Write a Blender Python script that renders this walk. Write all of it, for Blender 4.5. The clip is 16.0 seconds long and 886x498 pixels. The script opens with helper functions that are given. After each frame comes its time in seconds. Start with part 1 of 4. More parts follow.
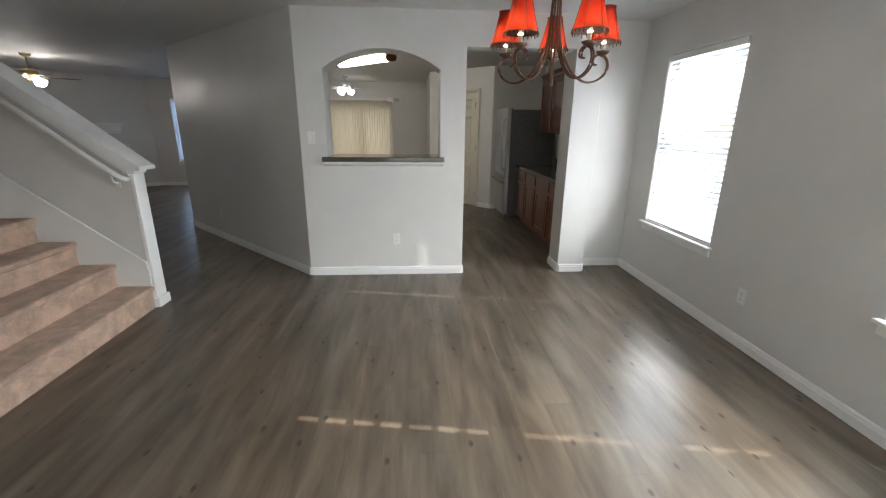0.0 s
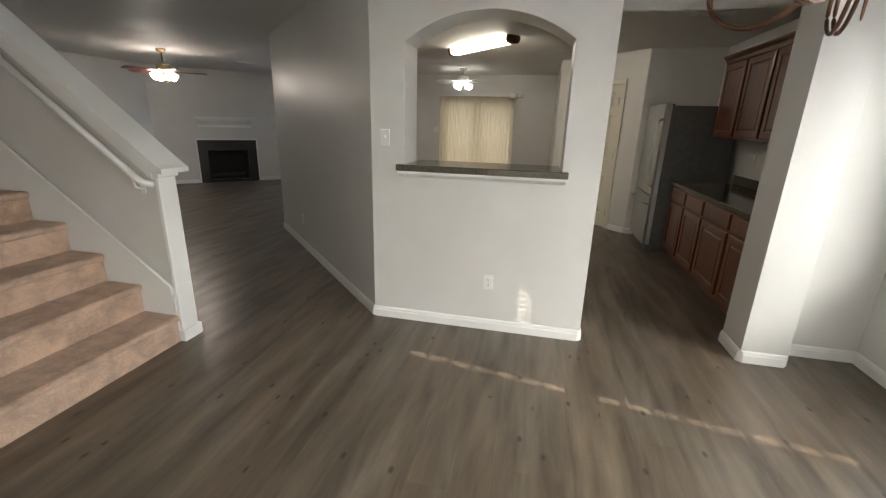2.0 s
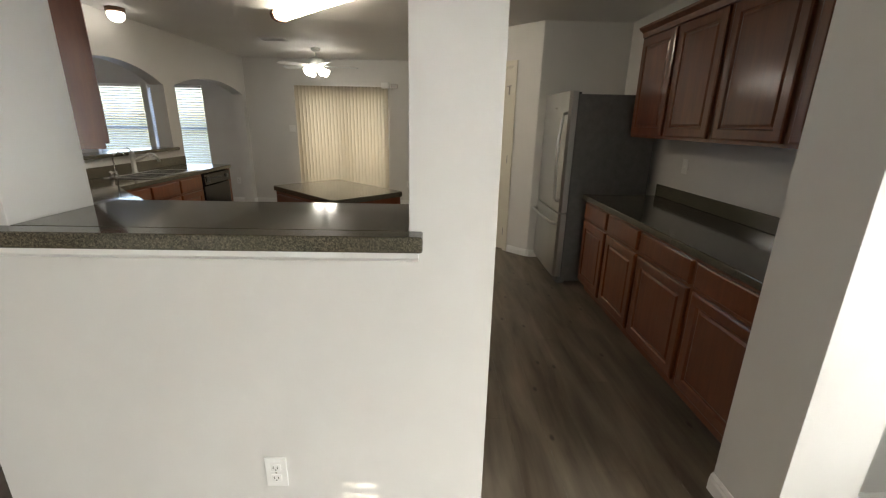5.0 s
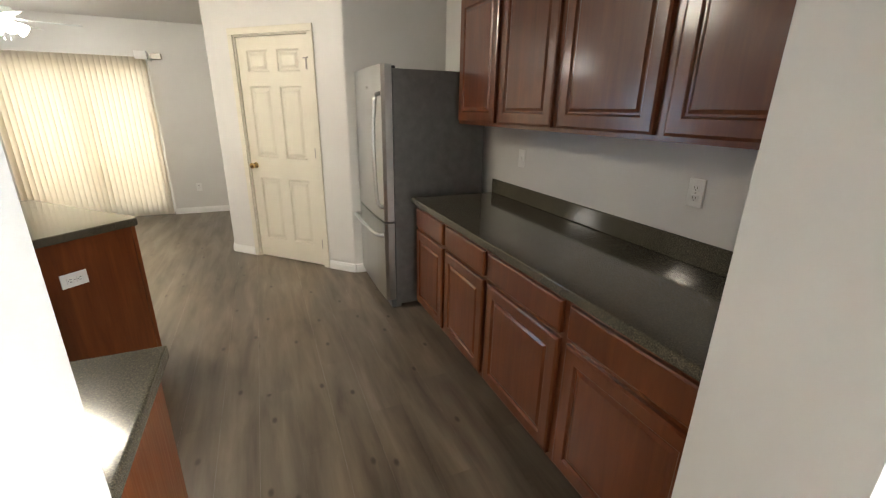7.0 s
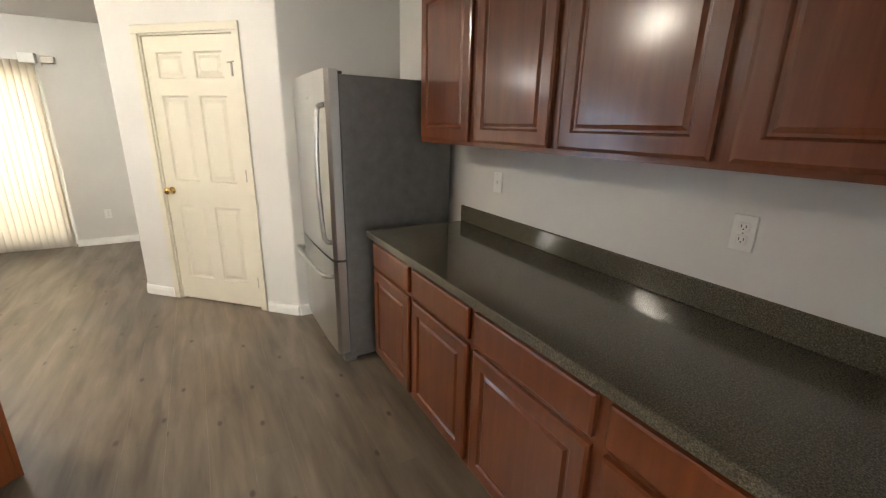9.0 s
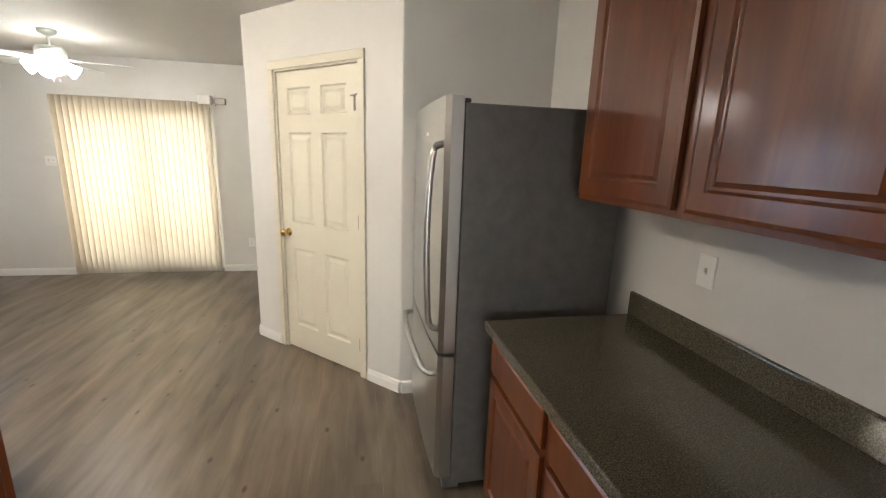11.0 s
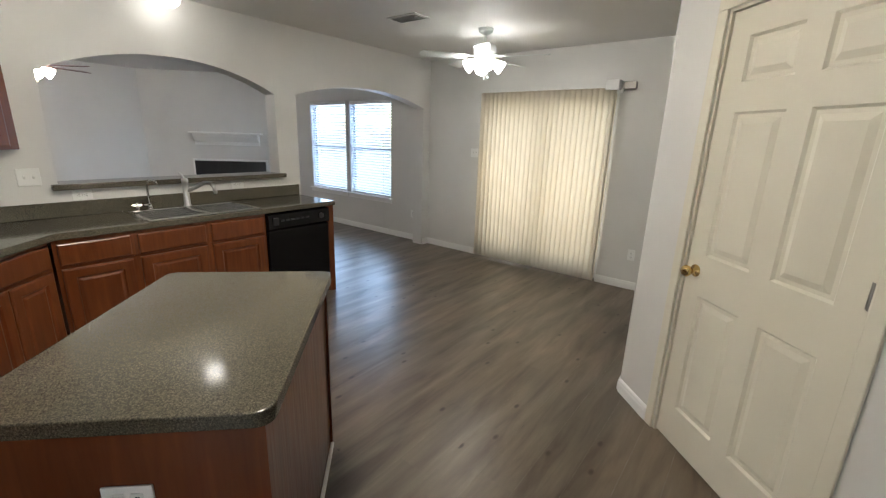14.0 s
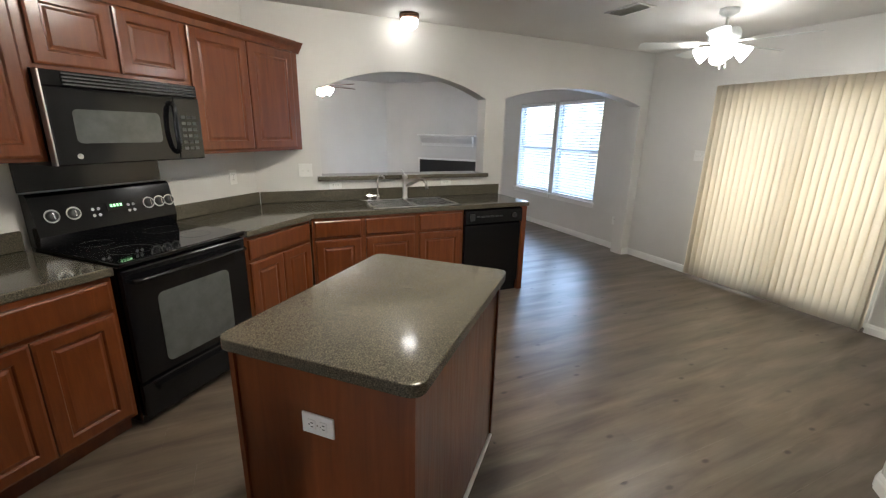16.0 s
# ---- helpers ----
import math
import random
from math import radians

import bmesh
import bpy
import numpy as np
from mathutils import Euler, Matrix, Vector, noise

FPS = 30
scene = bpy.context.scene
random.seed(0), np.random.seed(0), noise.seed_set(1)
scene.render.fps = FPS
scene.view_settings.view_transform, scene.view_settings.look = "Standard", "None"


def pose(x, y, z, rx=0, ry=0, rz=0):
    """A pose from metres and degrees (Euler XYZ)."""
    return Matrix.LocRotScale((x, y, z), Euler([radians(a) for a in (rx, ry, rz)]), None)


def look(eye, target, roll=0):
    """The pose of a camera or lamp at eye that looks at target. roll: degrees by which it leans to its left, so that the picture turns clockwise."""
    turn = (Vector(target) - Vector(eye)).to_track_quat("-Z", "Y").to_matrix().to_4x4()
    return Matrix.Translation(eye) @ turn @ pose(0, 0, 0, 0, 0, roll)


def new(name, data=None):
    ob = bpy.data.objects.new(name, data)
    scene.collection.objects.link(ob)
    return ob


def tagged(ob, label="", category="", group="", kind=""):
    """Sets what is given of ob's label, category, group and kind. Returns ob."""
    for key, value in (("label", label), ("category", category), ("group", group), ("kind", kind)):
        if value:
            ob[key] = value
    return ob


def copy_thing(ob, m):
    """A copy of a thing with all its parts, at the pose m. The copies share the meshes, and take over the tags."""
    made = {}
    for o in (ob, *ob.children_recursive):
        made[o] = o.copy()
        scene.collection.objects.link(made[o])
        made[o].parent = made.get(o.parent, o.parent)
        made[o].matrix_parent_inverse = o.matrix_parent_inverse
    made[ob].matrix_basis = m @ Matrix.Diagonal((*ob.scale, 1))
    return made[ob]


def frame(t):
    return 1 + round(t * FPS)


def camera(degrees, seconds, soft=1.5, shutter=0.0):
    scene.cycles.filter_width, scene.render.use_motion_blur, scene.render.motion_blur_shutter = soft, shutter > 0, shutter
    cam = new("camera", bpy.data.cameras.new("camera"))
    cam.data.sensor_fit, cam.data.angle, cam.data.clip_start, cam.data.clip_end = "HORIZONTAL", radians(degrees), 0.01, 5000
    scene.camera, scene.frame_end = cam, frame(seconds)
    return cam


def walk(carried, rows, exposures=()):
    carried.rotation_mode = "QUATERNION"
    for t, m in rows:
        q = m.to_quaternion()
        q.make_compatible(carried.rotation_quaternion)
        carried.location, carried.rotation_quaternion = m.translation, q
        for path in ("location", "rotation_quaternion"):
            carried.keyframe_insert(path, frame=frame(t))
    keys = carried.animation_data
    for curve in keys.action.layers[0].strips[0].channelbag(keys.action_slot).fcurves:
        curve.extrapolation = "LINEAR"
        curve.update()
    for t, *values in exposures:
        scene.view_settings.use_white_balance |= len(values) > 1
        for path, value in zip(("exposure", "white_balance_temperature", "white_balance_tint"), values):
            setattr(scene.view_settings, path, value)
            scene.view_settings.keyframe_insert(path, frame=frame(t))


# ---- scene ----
cam = camera(93.5, 16.0, soft=1.2)
METRES, EYE, TILT, LEAN, TURN = 6.73, 1.53, 0.0, 0.0, -4.0
ROWS = [
    (0.0, 0.0, 0.0, 0.0, 0.16, -16.6, -0.54),
    (0.5, 0.0017, 0.0452, -0.0031, 1.96, -17.28, -0.38),
    (1.0, 0.0026, 0.0955, -0.0027, 5.09, -17.64, -0.33),
    (1.5, 0.009, 0.1475, -0.0009, 11.25, -17.63, -1.22),
    (2.0, 0.0012, 0.1955, -0.0029, 16.88, -16.85, -1.51),
    (2.5, -0.0101, 0.2389, 0.0006, 21.63, -16.09, -0.95),
    (3.0, -0.0125, 0.2851, 0.0001, 26.5, -16.04, -1.29),
    (3.5, -0.0143, 0.3232, -0.0004, 26.86, -16.56, -1.75),
    (4.0, -0.0148, 0.3705, -0.0007, 21.19, -17.09, -1.33),
    (4.5, -0.0017, 0.4184, -0.0032, 12.21, -17.19, -0.48),
    (5.0, 0.0164, 0.4617, -0.0026, 3.11, -16.89, -1.1),
    (7.5, 0.0668, 0.6268, -0.0014, -23.73, -18.97, -1.09),
    (8.0, 0.0683, 0.644, -0.0031, -27.28, -18.89, -1.38),
    (10.5, 0.1094, 0.7634, 0.0047, -15.08, -12.29, -2.0),
    (11.0, 0.1156, 0.7968, 0.0064, -7.62, -12.74, -1.9),
    (11.5, 0.1091, 0.829, 0.0046, 0.33, -13.15, -1.69),
    (12.0, 0.098, 0.8591, 0.0056, 8.38, -13.28, -1.85),
    (12.5, 0.0927, 0.89, 0.0028, 16.57, -13.21, -1.84),
    (13.0, 0.0855, 0.9172, 0.0028, 26.25, -14.05, -2.08),
    (13.5, 0.0671, 0.9351, 0.0012, 34.48, -14.46, -2.04),
    (14.0, 0.0615, 0.945, 0.0028, 42.04, -15.07, -1.82),
    (14.5, 0.0664, 0.9531, 0.0043, 49.39, -15.4, -1.66),
    (15.0, 0.0684, 0.9563, 0.005, 56.42, -15.6, -1.46),
    (15.5, 0.0703, 0.957, 0.0046, 63.18, -15.62, -1.36),
    (16.0, 0.0704, 0.9572, 0.0047, 69.78, -15.74, -1.24),
]
walk(cam, [(t, pose(0, 0, EYE, TILT, LEAN, TURN) @ pose(METRES * x, METRES * y, METRES * z, 90 + pitch, roll, yaw)) for t, x, y, z, yaw, pitch, roll in ROWS],
     exposures=[(0, 2.25, 6500, 10), (1.5, 2.35, 6900, 10), (2.5, 2.45, 7300, 11), (3.5, 2.6, 7350, 11), (5, 2.6, 7250, 10), (7.3, 4.0, 6900, 10), (8, 4.15, 6850, 10), (10.5, 4.05, 6900, 11), (12.5, 3.5, 6550, 9), (14, 3.3, 6500, 9), (15.5, 3.5, 6500, 9), (16, 3.5, 6450, 10)])

# ---------------------------------------------------------------- world, sun, exposure
H = 2.53
world = bpy.data.worlds.new("sky")
scene.world = world
world.use_nodes = True
wn = world.node_tree.nodes
sky = wn.new("ShaderNodeTexSky")
sky.sky_type, sky.sun_disc = "NISHITA", False
sky.sun_elevation, sky.sun_rotation = radians(21), radians(180)
wn["Background"].inputs["Strength"].default_value = 0.06
world.node_tree.links.new(sky.outputs[0], wn["Background"].inputs["Color"])

sun = new("sun", bpy.data.lights.new("sun", "SUN"))
sun.data.energy, sun.data.angle, sun.data.color = 5.0, radians(0.25), (1.0, 0.93, 0.82)
sun.matrix_world = look((0, -20, 20 * math.tan(radians(21))), (0, 0, 0))


def window_light(name, m, w, h, watts, color):
    """An area lamp that stands in for the daylight of one window."""
    lamp = new(name, bpy.data.lights.new(name, "AREA"))
    lamp.data.shape, lamp.data.size, lamp.data.size_y = "RECTANGLE", w, h
    lamp.data.energy, lamp.data.color = watts, color
    lamp.matrix_world = m
    return lamp


# ---------------------------------------------------------------- materials
def material(name, color, rough=0.5, metal=0.0, **more):
    mat = bpy.data.materials.new(name)
    mat.use_nodes = True
    b = mat.node_tree.nodes["Principled BSDF"]
    b.inputs["Base Color"].default_value = (*color, 1)
    b.inputs["Roughness"].default_value = rough
    b.inputs["Metallic"].default_value = metal
    for key, value in more.items():
        b.inputs[key.replace("_", " ")].default_value = value
    return mat


def nodes_of(mat):
    t = mat.node_tree
    return t.nodes, t.links, t.nodes["Principled BSDF"]


def place(mat, scale=(1, 1, 1), rand=0.0, coords="Object"):
    """Texture coordinates in metres, stretched by scale, moved for each piece."""
    n, l, _ = nodes_of(mat)
    if coords == "World":
        src = n.new("ShaderNodeNewGeometry").outputs["Position"]
    else:
        src = n.new("ShaderNodeTexCoord").outputs["Object"]
    mul = n.new("ShaderNodeVectorMath")
    mul.operation = "MULTIPLY"
    mul.inputs[1].default_value = scale
    l.new(src, mul.inputs[0])
    out = mul.outputs[0]
    if rand:
        info, geo = n.new("ShaderNodeObjectInfo"), n.new("ShaderNodeNewGeometry")
        add = n.new("ShaderNodeMath")
        l.new(info.outputs["Random"], add.inputs[0])
        l.new(geo.outputs["Random Per Island"], add.inputs[1])
        sc = n.new("ShaderNodeMath")
        sc.operation = "MULTIPLY"
        sc.inputs[1].default_value = rand
        l.new(add.outputs[0], sc.inputs[0])
        mv = n.new("ShaderNodeVectorMath")
        l.new(out, mv.inputs[0])
        l.new(sc.outputs[0], mv.inputs[1])
        out = mv.outputs[0]
    return out


def tex(mat, vec, scale, detail=4.0, rough=0.6, distortion=0.0):
    n, l, _ = nodes_of(mat)
    t = n.new("ShaderNodeTexNoise")
    t.inputs["Scale"].default_value = scale
    t.inputs["Detail"].default_value = detail
    t.inputs["Roughness"].default_value = rough
    t.inputs["Distortion"].default_value = distortion
    l.new(vec, t.inputs["Vector"])
    return t.outputs["Fac"]


def ramp(mat, fac, stops):
    n, l, _ = nodes_of(mat)
    r = n.new("ShaderNodeValToRGB")
    e = r.color_ramp.elements
    while len(e) < len(stops):
        e.new(0.5)
    for i, (p, c) in enumerate(stops):
        e[i].position = p
        e[i].color = (*c, 1) if len(c) == 3 else c
    l.new(fac, r.inputs[0])
    return r.outputs[0]


def mix(mat, a, b, fac, mode="MIX"):
    n, l, _ = nodes_of(mat)
    m = n.new("ShaderNodeMix")
    m.data_type, m.blend_type = "RGBA", mode
    if isinstance(fac, float):
        m.inputs[0].default_value = fac
    else:
        l.new(fac, m.inputs[0])
    for sock, v in ((m.inputs[6], a), (m.inputs[7], b)):
        if isinstance(v, tuple):
            sock.default_value = (*v, 1)
        else:
            l.new(v, sock)
    return m.outputs[2]


def put(mat, key, out):
    n, l, b = nodes_of(mat)
    l.new(out, b.inputs[key])


def bump(mat, fac, strength, distance):
    n, l, b = nodes_of(mat)
    bm_ = n.new("ShaderNodeBump")
    bm_.inputs["Strength"].default_value = strength
    bm_.inputs["Distance"].default_value = distance
    l.new(fac, bm_.inputs["Height"])
    l.new(bm_.outputs[0], b.inputs["Normal"])


def spread(mat, fac, lo, hi):
    n, l, _ = nodes_of(mat)
    m = n.new("ShaderNodeMapRange")
    m.inputs["To Min"].default_value, m.inputs["To Max"].default_value = lo, hi
    m.inputs["From Min"].default_value, m.inputs["From Max"].default_value = 0.3, 0.7
    l.new(fac, m.inputs["Value"])
    return m.outputs[0]


def painted(name, color, rough, grain=60.0, strength=0.12):
    mat = material(name, color, rough)
    v = place(mat, coords="World")
    big = tex(mat, v, 1.3, 3)
    fine = tex(mat, v, grain, 3)
    dark = tuple(c * 0.94 for c in color)
    put(mat, "Base Color", ramp(mat, big, [(0.35, dark), (0.65, color)]))
    put(mat, "Roughness", spread(mat, big, rough - 0.06, rough + 0.06))
    bump(mat, fine, strength, 0.004)
    return mat


WALL = painted("grey_eggshell_paint", (0.65, 0.64, 0.615), 0.40)
CEIL = painted("white_ceiling_paint", (0.70, 0.69, 0.67), 0.6, 38.0, 0.25)
TRIM = painted("white_gloss_trim", (0.80, 0.80, 0.78), 0.35, 25.0, 0.04)
CREAM = painted("cream_door_paint", (0.67, 0.635, 0.53), 0.38, 90.0, 0.06)
PLASTIC = painted("white_plastic", (0.78, 0.78, 0.76), 0.35, 20.0, 0.02)
FANWHITE = painted("fan_white_enamel", (0.62, 0.65, 0.63), 0.4, 30.0, 0.03)


def wood_floor():
    mat = material("grey_brown_vinyl_plank", (0.2, 0.16, 0.13), 0.4)
    grain = tex(mat, place(mat, (8.5, 1.25, 1.0), 0.0, "World"), 1.0, 5, 0.55, 0.4)
    streak = tex(mat, place(mat, (46.0, 2.2, 1.0), 41.0, "World"), 1.0, 4, 0.6, 0.4)
    cloud = tex(mat, place(mat, (3.4, 0.8, 1.0), 0.35, "World"), 1.1, 3, 0.5, 0.6)
    warm = tex(mat, place(mat, (1.3, 0.7, 1.0), 0.0, "World"), 1.3, 2)
    base = ramp(mat, grain, [(0.30, (0.070, 0.054, 0.040)), (0.44, (0.117, 0.093, 0.070)), (0.56, (0.150, 0.122, 0.094)), (0.72, (0.195, 0.163, 0.128))])
    fine = ramp(mat, streak, [(0.35, (0.88, 0.87, 0.86)), (0.7, (1.04, 1.04, 1.03))])
    tone = ramp(mat, cloud, [(0.3, (0.74, 0.73, 0.72)), (0.7, (1.18, 1.17, 1.15))])
    tint = ramp(mat, warm, [(0.35, (1.06, 1.0, 0.93)), (0.65, (0.96, 1.0, 1.03))])
    col = mix(mat, mix(mat, base, fine, 0.8, "MULTIPLY"), tone, 0.9, "MULTIPLY")
    col = mix(mat, col, tint, 0.9, "MULTIPLY")
    n, l, _ = nodes_of(mat)
    knot = n.new("ShaderNodeTexVoronoi")
    knot.voronoi_dimensions = "2D"
    knot.inputs["Scale"].default_value = 2.3
    knot.inputs["Randomness"].default_value = 1.0
    l.new(place(mat, (1.5, 0.8, 1.0), 23.0, "World"), knot.inputs["Vector"])
    mask = ramp(mat, knot.outputs["Distance"], [(0.02, (0.85, 0.85, 0.85)), (0.055, (0, 0, 0))])
    put(mat, "Base Color", mix(mat, col, (0.028, 0.020, 0.014), mask))
    put(mat, "Roughness", spread(mat, grain, 0.37, 0.30))
    bump(mat, streak, 0.08, 0.002)
    return mat


FLOOR = wood_floor()


def cherry():
    mat = material("cherry_stained_wood", (0.2, 0.05, 0.02), 0.34, Coat_Weight=0.6, Coat_Roughness=0.16, Specular_IOR_Level=0.3)
    v = place(mat, (9.0, 9.0, 0.9), 13.0)
    g = tex(mat, v, 2.4, 6, 0.62, 0.6)
    fine = tex(mat, place(mat, (60.0, 60.0, 2.0), 13.0), 2.0, 3)
    big = tex(mat, place(mat, (1, 1, 1), 5.0), 1.8, 2)
    c = ramp(mat, g, [(0.3, (0.108, 0.027, 0.007)), (0.52, (0.140, 0.037, 0.010)), (0.74, (0.180, 0.051, 0.014))])
    c = mix(mat, c, ramp(mat, fine, [(0.35, (0.8, 0.78, 0.76)), (0.65, (1.08, 1.06, 1.05))]), 0.2, "MULTIPLY")
    put(mat, "Base Color", mix(mat, c, ramp(mat, big, [(0.3, (0.85, 0.83, 0.82)), (0.7, (1.12, 1.1, 1.08))]), 0.7, "MULTIPLY"))
    put(mat, "Roughness", spread(mat, fine, 0.28, 0.42))
    bump(mat, fine, 0.05, 0.002)
    return mat


CHERRY = cherry()


def laminate():
    mat = material("speckled_grey_green_laminate", (0.1, 0.095, 0.08), 0.10)
    v = place(mat, coords="World")
    a = tex(mat, v, 210.0, 4, 0.75)
    b = tex(mat, v, 330.0, 2, 0.7)
    big = tex(mat, v, 3.0, 3)
    c = ramp(mat, a, [(0.37, (0.045, 0.041, 0.031)), (0.5, (0.090, 0.082, 0.062)), (0.63, (0.165, 0.147, 0.108))])
    c = mix(mat, c, ramp(mat, b, [(0.4, (0.6, 0.6, 0.6)), (0.62, (1.3, 1.28, 1.22))]), 0.8, "MULTIPLY")
    put(mat, "Base Color", mix(mat, c, ramp(mat, big, [(0.3, (0.88, 0.88, 0.88)), (0.7, (1.1, 1.1, 1.1))]), 0.8, "MULTIPLY"))
    return mat


LAMINATE = laminate()


def carpet_mat():
    mat = material("tan_pile_carpet", (0.45, 0.28, 0.2), 0.95, Sheen_Weight=0.4)
    v = place(mat, coords="World")
    a, b, c = tex(mat, v, 210.0, 4, 0.75), tex(mat, v, 9.0, 5, 0.65, 0.4), tex(mat, v, 2.2, 2)
    col = ramp(mat, a, [(0.32, (0.40, 0.235, 0.150)), (0.68, (0.82, 0.585, 0.42))])
    col = mix(mat, col, ramp(mat, b, [(0.38, (0.70, 0.66, 0.63)), (0.62, (1.15, 1.13, 1.12))]), 0.9, "MULTIPLY")
    put(mat, "Base Color", mix(mat, col, ramp(mat, c, [(0.3, (0.9, 0.9, 0.9)), (0.7, (1.08, 1.08, 1.08))]), 0.8, "MULTIPLY"))
    bump(mat, a, 0.9, 0.012)
    return mat


CARPET = carpet_mat()


def brushed(name, color, rough, stretch=(3, 3, 120)):
    mat = material(name, color, rough, 1.0)
    f = tex(mat, place(mat, stretch), 2.0, 3)
    smudge = tex(mat, place(mat, (7, 7, 0.5)), 1.5, 4)
    put(mat, "Roughness", spread(mat, smudge, rough - 0.015, rough + 0.02))
    bump(mat, f, 0.01, 0.0006)
    return mat


STEEL = brushed("brushed_stainless_steel", (0.52, 0.52, 0.505), 0.31)
SINKSTEEL = brushed("satin_sink_steel", (0.70, 0.70, 0.69), 0.24)
CHROME = brushed("polished_chrome", (0.78, 0.78, 0.77), 0.14)
BRASS = brushed("polished_brass", (0.72, 0.50, 0.20), 0.2)
OLDBRASS = brushed("antique_brass", (0.42, 0.33, 0.19), 0.3)
BRONZE = brushed("bronzed_iron", (0.20, 0.115, 0.08), 0.42)
HINGE = brushed("dull_hinge_metal", (0.35, 0.33, 0.30), 0.4)


def plain_speckle(name, color, rough, amount=0.15, **more):
    mat = material(name, color, rough, **more)
    f = tex(mat, place(mat), 14.0, 4)
    put(mat, "Roughness", spread(mat, f, max(0.03, rough - 0.01), rough + 0.02))
    put(mat, "Base Color", ramp(mat, f, [(0.3, tuple(c * (1 - amount) for c in color)), (0.7, tuple(c * (1 + amount) for c in color))]))
    return mat


FRIDGE_SIDE = plain_speckle("grey_textured_steel_side", (0.155, 0.155, 0.150), 0.42)
BLACK = plain_speckle("black_enamel", (0.005, 0.005, 0.006), 0.13, Specular_IOR_Level=0.35)
BLACKGLASS = plain_speckle("black_glass", (0.006, 0.006, 0.007), 0.06)
# grey lifted above black glass: the pale room reflection is put into the colour
OVENGLASS = plain_speckle("grey_glass_with_reflection", (0.085, 0.092, 0.088), 0.09)
DARKPLASTIC = plain_speckle("dark_plastic", (0.03, 0.03, 0.032), 0.4)
SLATE = plain_speckle("black_slate_surround", (0.012, 0.012, 0.013), 0.3)
SOOT = plain_speckle("sooty_firebox", (0.018, 0.016, 0.015), 0.9)
DARKBLADE = plain_speckle("dark_rosewood_blade", (0.10, 0.028, 0.020), 0.35)
GREYMARK = plain_speckle("grey_print", (0.35, 0.35, 0.35), 0.5)
# near-black colour for the shade inside outlet slots and vent openings
SLOT_SHADE = plain_speckle("slot_shade", (0.02, 0.02, 0.02), 0.7)
CANDLE = plain_speckle("candle_sleeve", (0.62, 0.52, 0.38), 0.5)
BARK = plain_speckle("charred_log", (0.05, 0.04, 0.035), 0.9)
EARTH = plain_speckle("dry_lawn", (0.16, 0.17, 0.08), 0.95, 0.3)


def thin_cloth(name, color, through_color, share):
    """A sheet that scatters light back and lets part of it through."""
    mat = material(name, color, 0.6)
    n, l, b = nodes_of(mat)
    t = n.new("ShaderNodeBsdfTranslucent")
    t.inputs[0].default_value = (*through_color, 1)
    m = n.new("ShaderNodeMixShader")
    m.inputs[0].default_value = share
    l.new(b.outputs[0], m.inputs[1])
    l.new(t.outputs[0], m.inputs[2])
    l.new(m.outputs[0], n["Material Output"].inputs[0])
    f = tex(mat, place(mat, (1, 1, 8)), 20.0, 3)
    put(mat, "Base Color", ramp(mat, f, [(0.3, tuple(c * 0.93 for c in color)), (0.7, color)]))
    return mat


SLATMAT = thin_cloth("white_blind_slat", (0.80, 0.81, 0.82), (0.80, 0.83, 0.88), 0.35)
VANEMAT = thin_cloth("cream_fabric_vane", (0.66, 0.63, 0.56), (0.92, 0.85, 0.74), 0.65)
SHADEMAT = thin_cloth("red_silk_shade", (0.42, 0.022, 0.012), (0.85, 0.12, 0.05), 0.5)


def glowing(name, color, strength):
    mat = material(name, (0.8, 0.8, 0.8), 0.4)
    b = nodes_of(mat)[2]
    b.inputs["Emission Color"].default_value = (*color, 1)
    b.inputs["Emission Strength"].default_value = strength
    return mat


BULB = glowing("lit_bulb", (1.0, 0.74, 0.46), 7.0)
FANGLASS = glowing("lit_frosted_glass", (1.0, 0.93, 0.88), 11.0)
FANGLASS2 = glowing("lit_white_glass", (1.0, 0.98, 0.94), 3.0)
TUBE = glowing("lit_tube_diffuser", (1.0, 0.93, 0.81), 5.8)
FLUSH = glowing("lit_frosted_bowl", (1.0, 0.97, 0.92), 1.3)
CLOCK = glowing("green_clock_digits", (0.05, 1.0, 0.18), 0.07)
GLASS = material("window_glass", (1, 1, 1), 0.02, Transmission_Weight=1.0, IOR=1.45)


# ---------------------------------------------------------------- mesh helpers
def part(name, bm, mat, parent=None, label=""):
    me = bpy.data.meshes.new(name)
    bmesh.ops.recalc_face_normals(bm, faces=bm.faces)
    bm.to_mesh(me)
    bm.free()
    me.materials.append(mat)
    ob = new(name, me)
    if parent:
        ob.parent = parent
    if label:
        tagged(ob, label)
    return ob


def again(name, source, parent, m):
    """One more piece on the same mesh."""
    ob = new(name, source.data)
    ob.parent = parent
    ob.matrix_basis = m
    return ob


def smooth(ob):
    for p in ob.data.polygons:
        p.use_smooth = True
    return ob


def thing(name, m, label, category, group="", kind=""):
    e = new(name)
    e.empty_display_size = 0.05
    e.matrix_world = m
    return tagged(e, label, category, group, kind)


def box(x0, x1, y0, y1, z0, z1, bevel=0.0, seg=1, bm=None):
    b = bmesh.new()
    r = bmesh.ops.create_cube(b, size=1)
    for v in r["verts"]:
        v.co = Vector((x0 + (v.co.x + 0.5) * (x1 - x0), y0 + (v.co.y + 0.5) * (y1 - y0), z0 + (v.co.z + 0.5) * (z1 - z0)))
    if bevel:
        bmesh.ops.bevel(b, geom=list(b.edges), offset=bevel, segments=seg, affect="EDGES", profile=0.5)
    if bm is None:
        return b
    return join(bm, b)


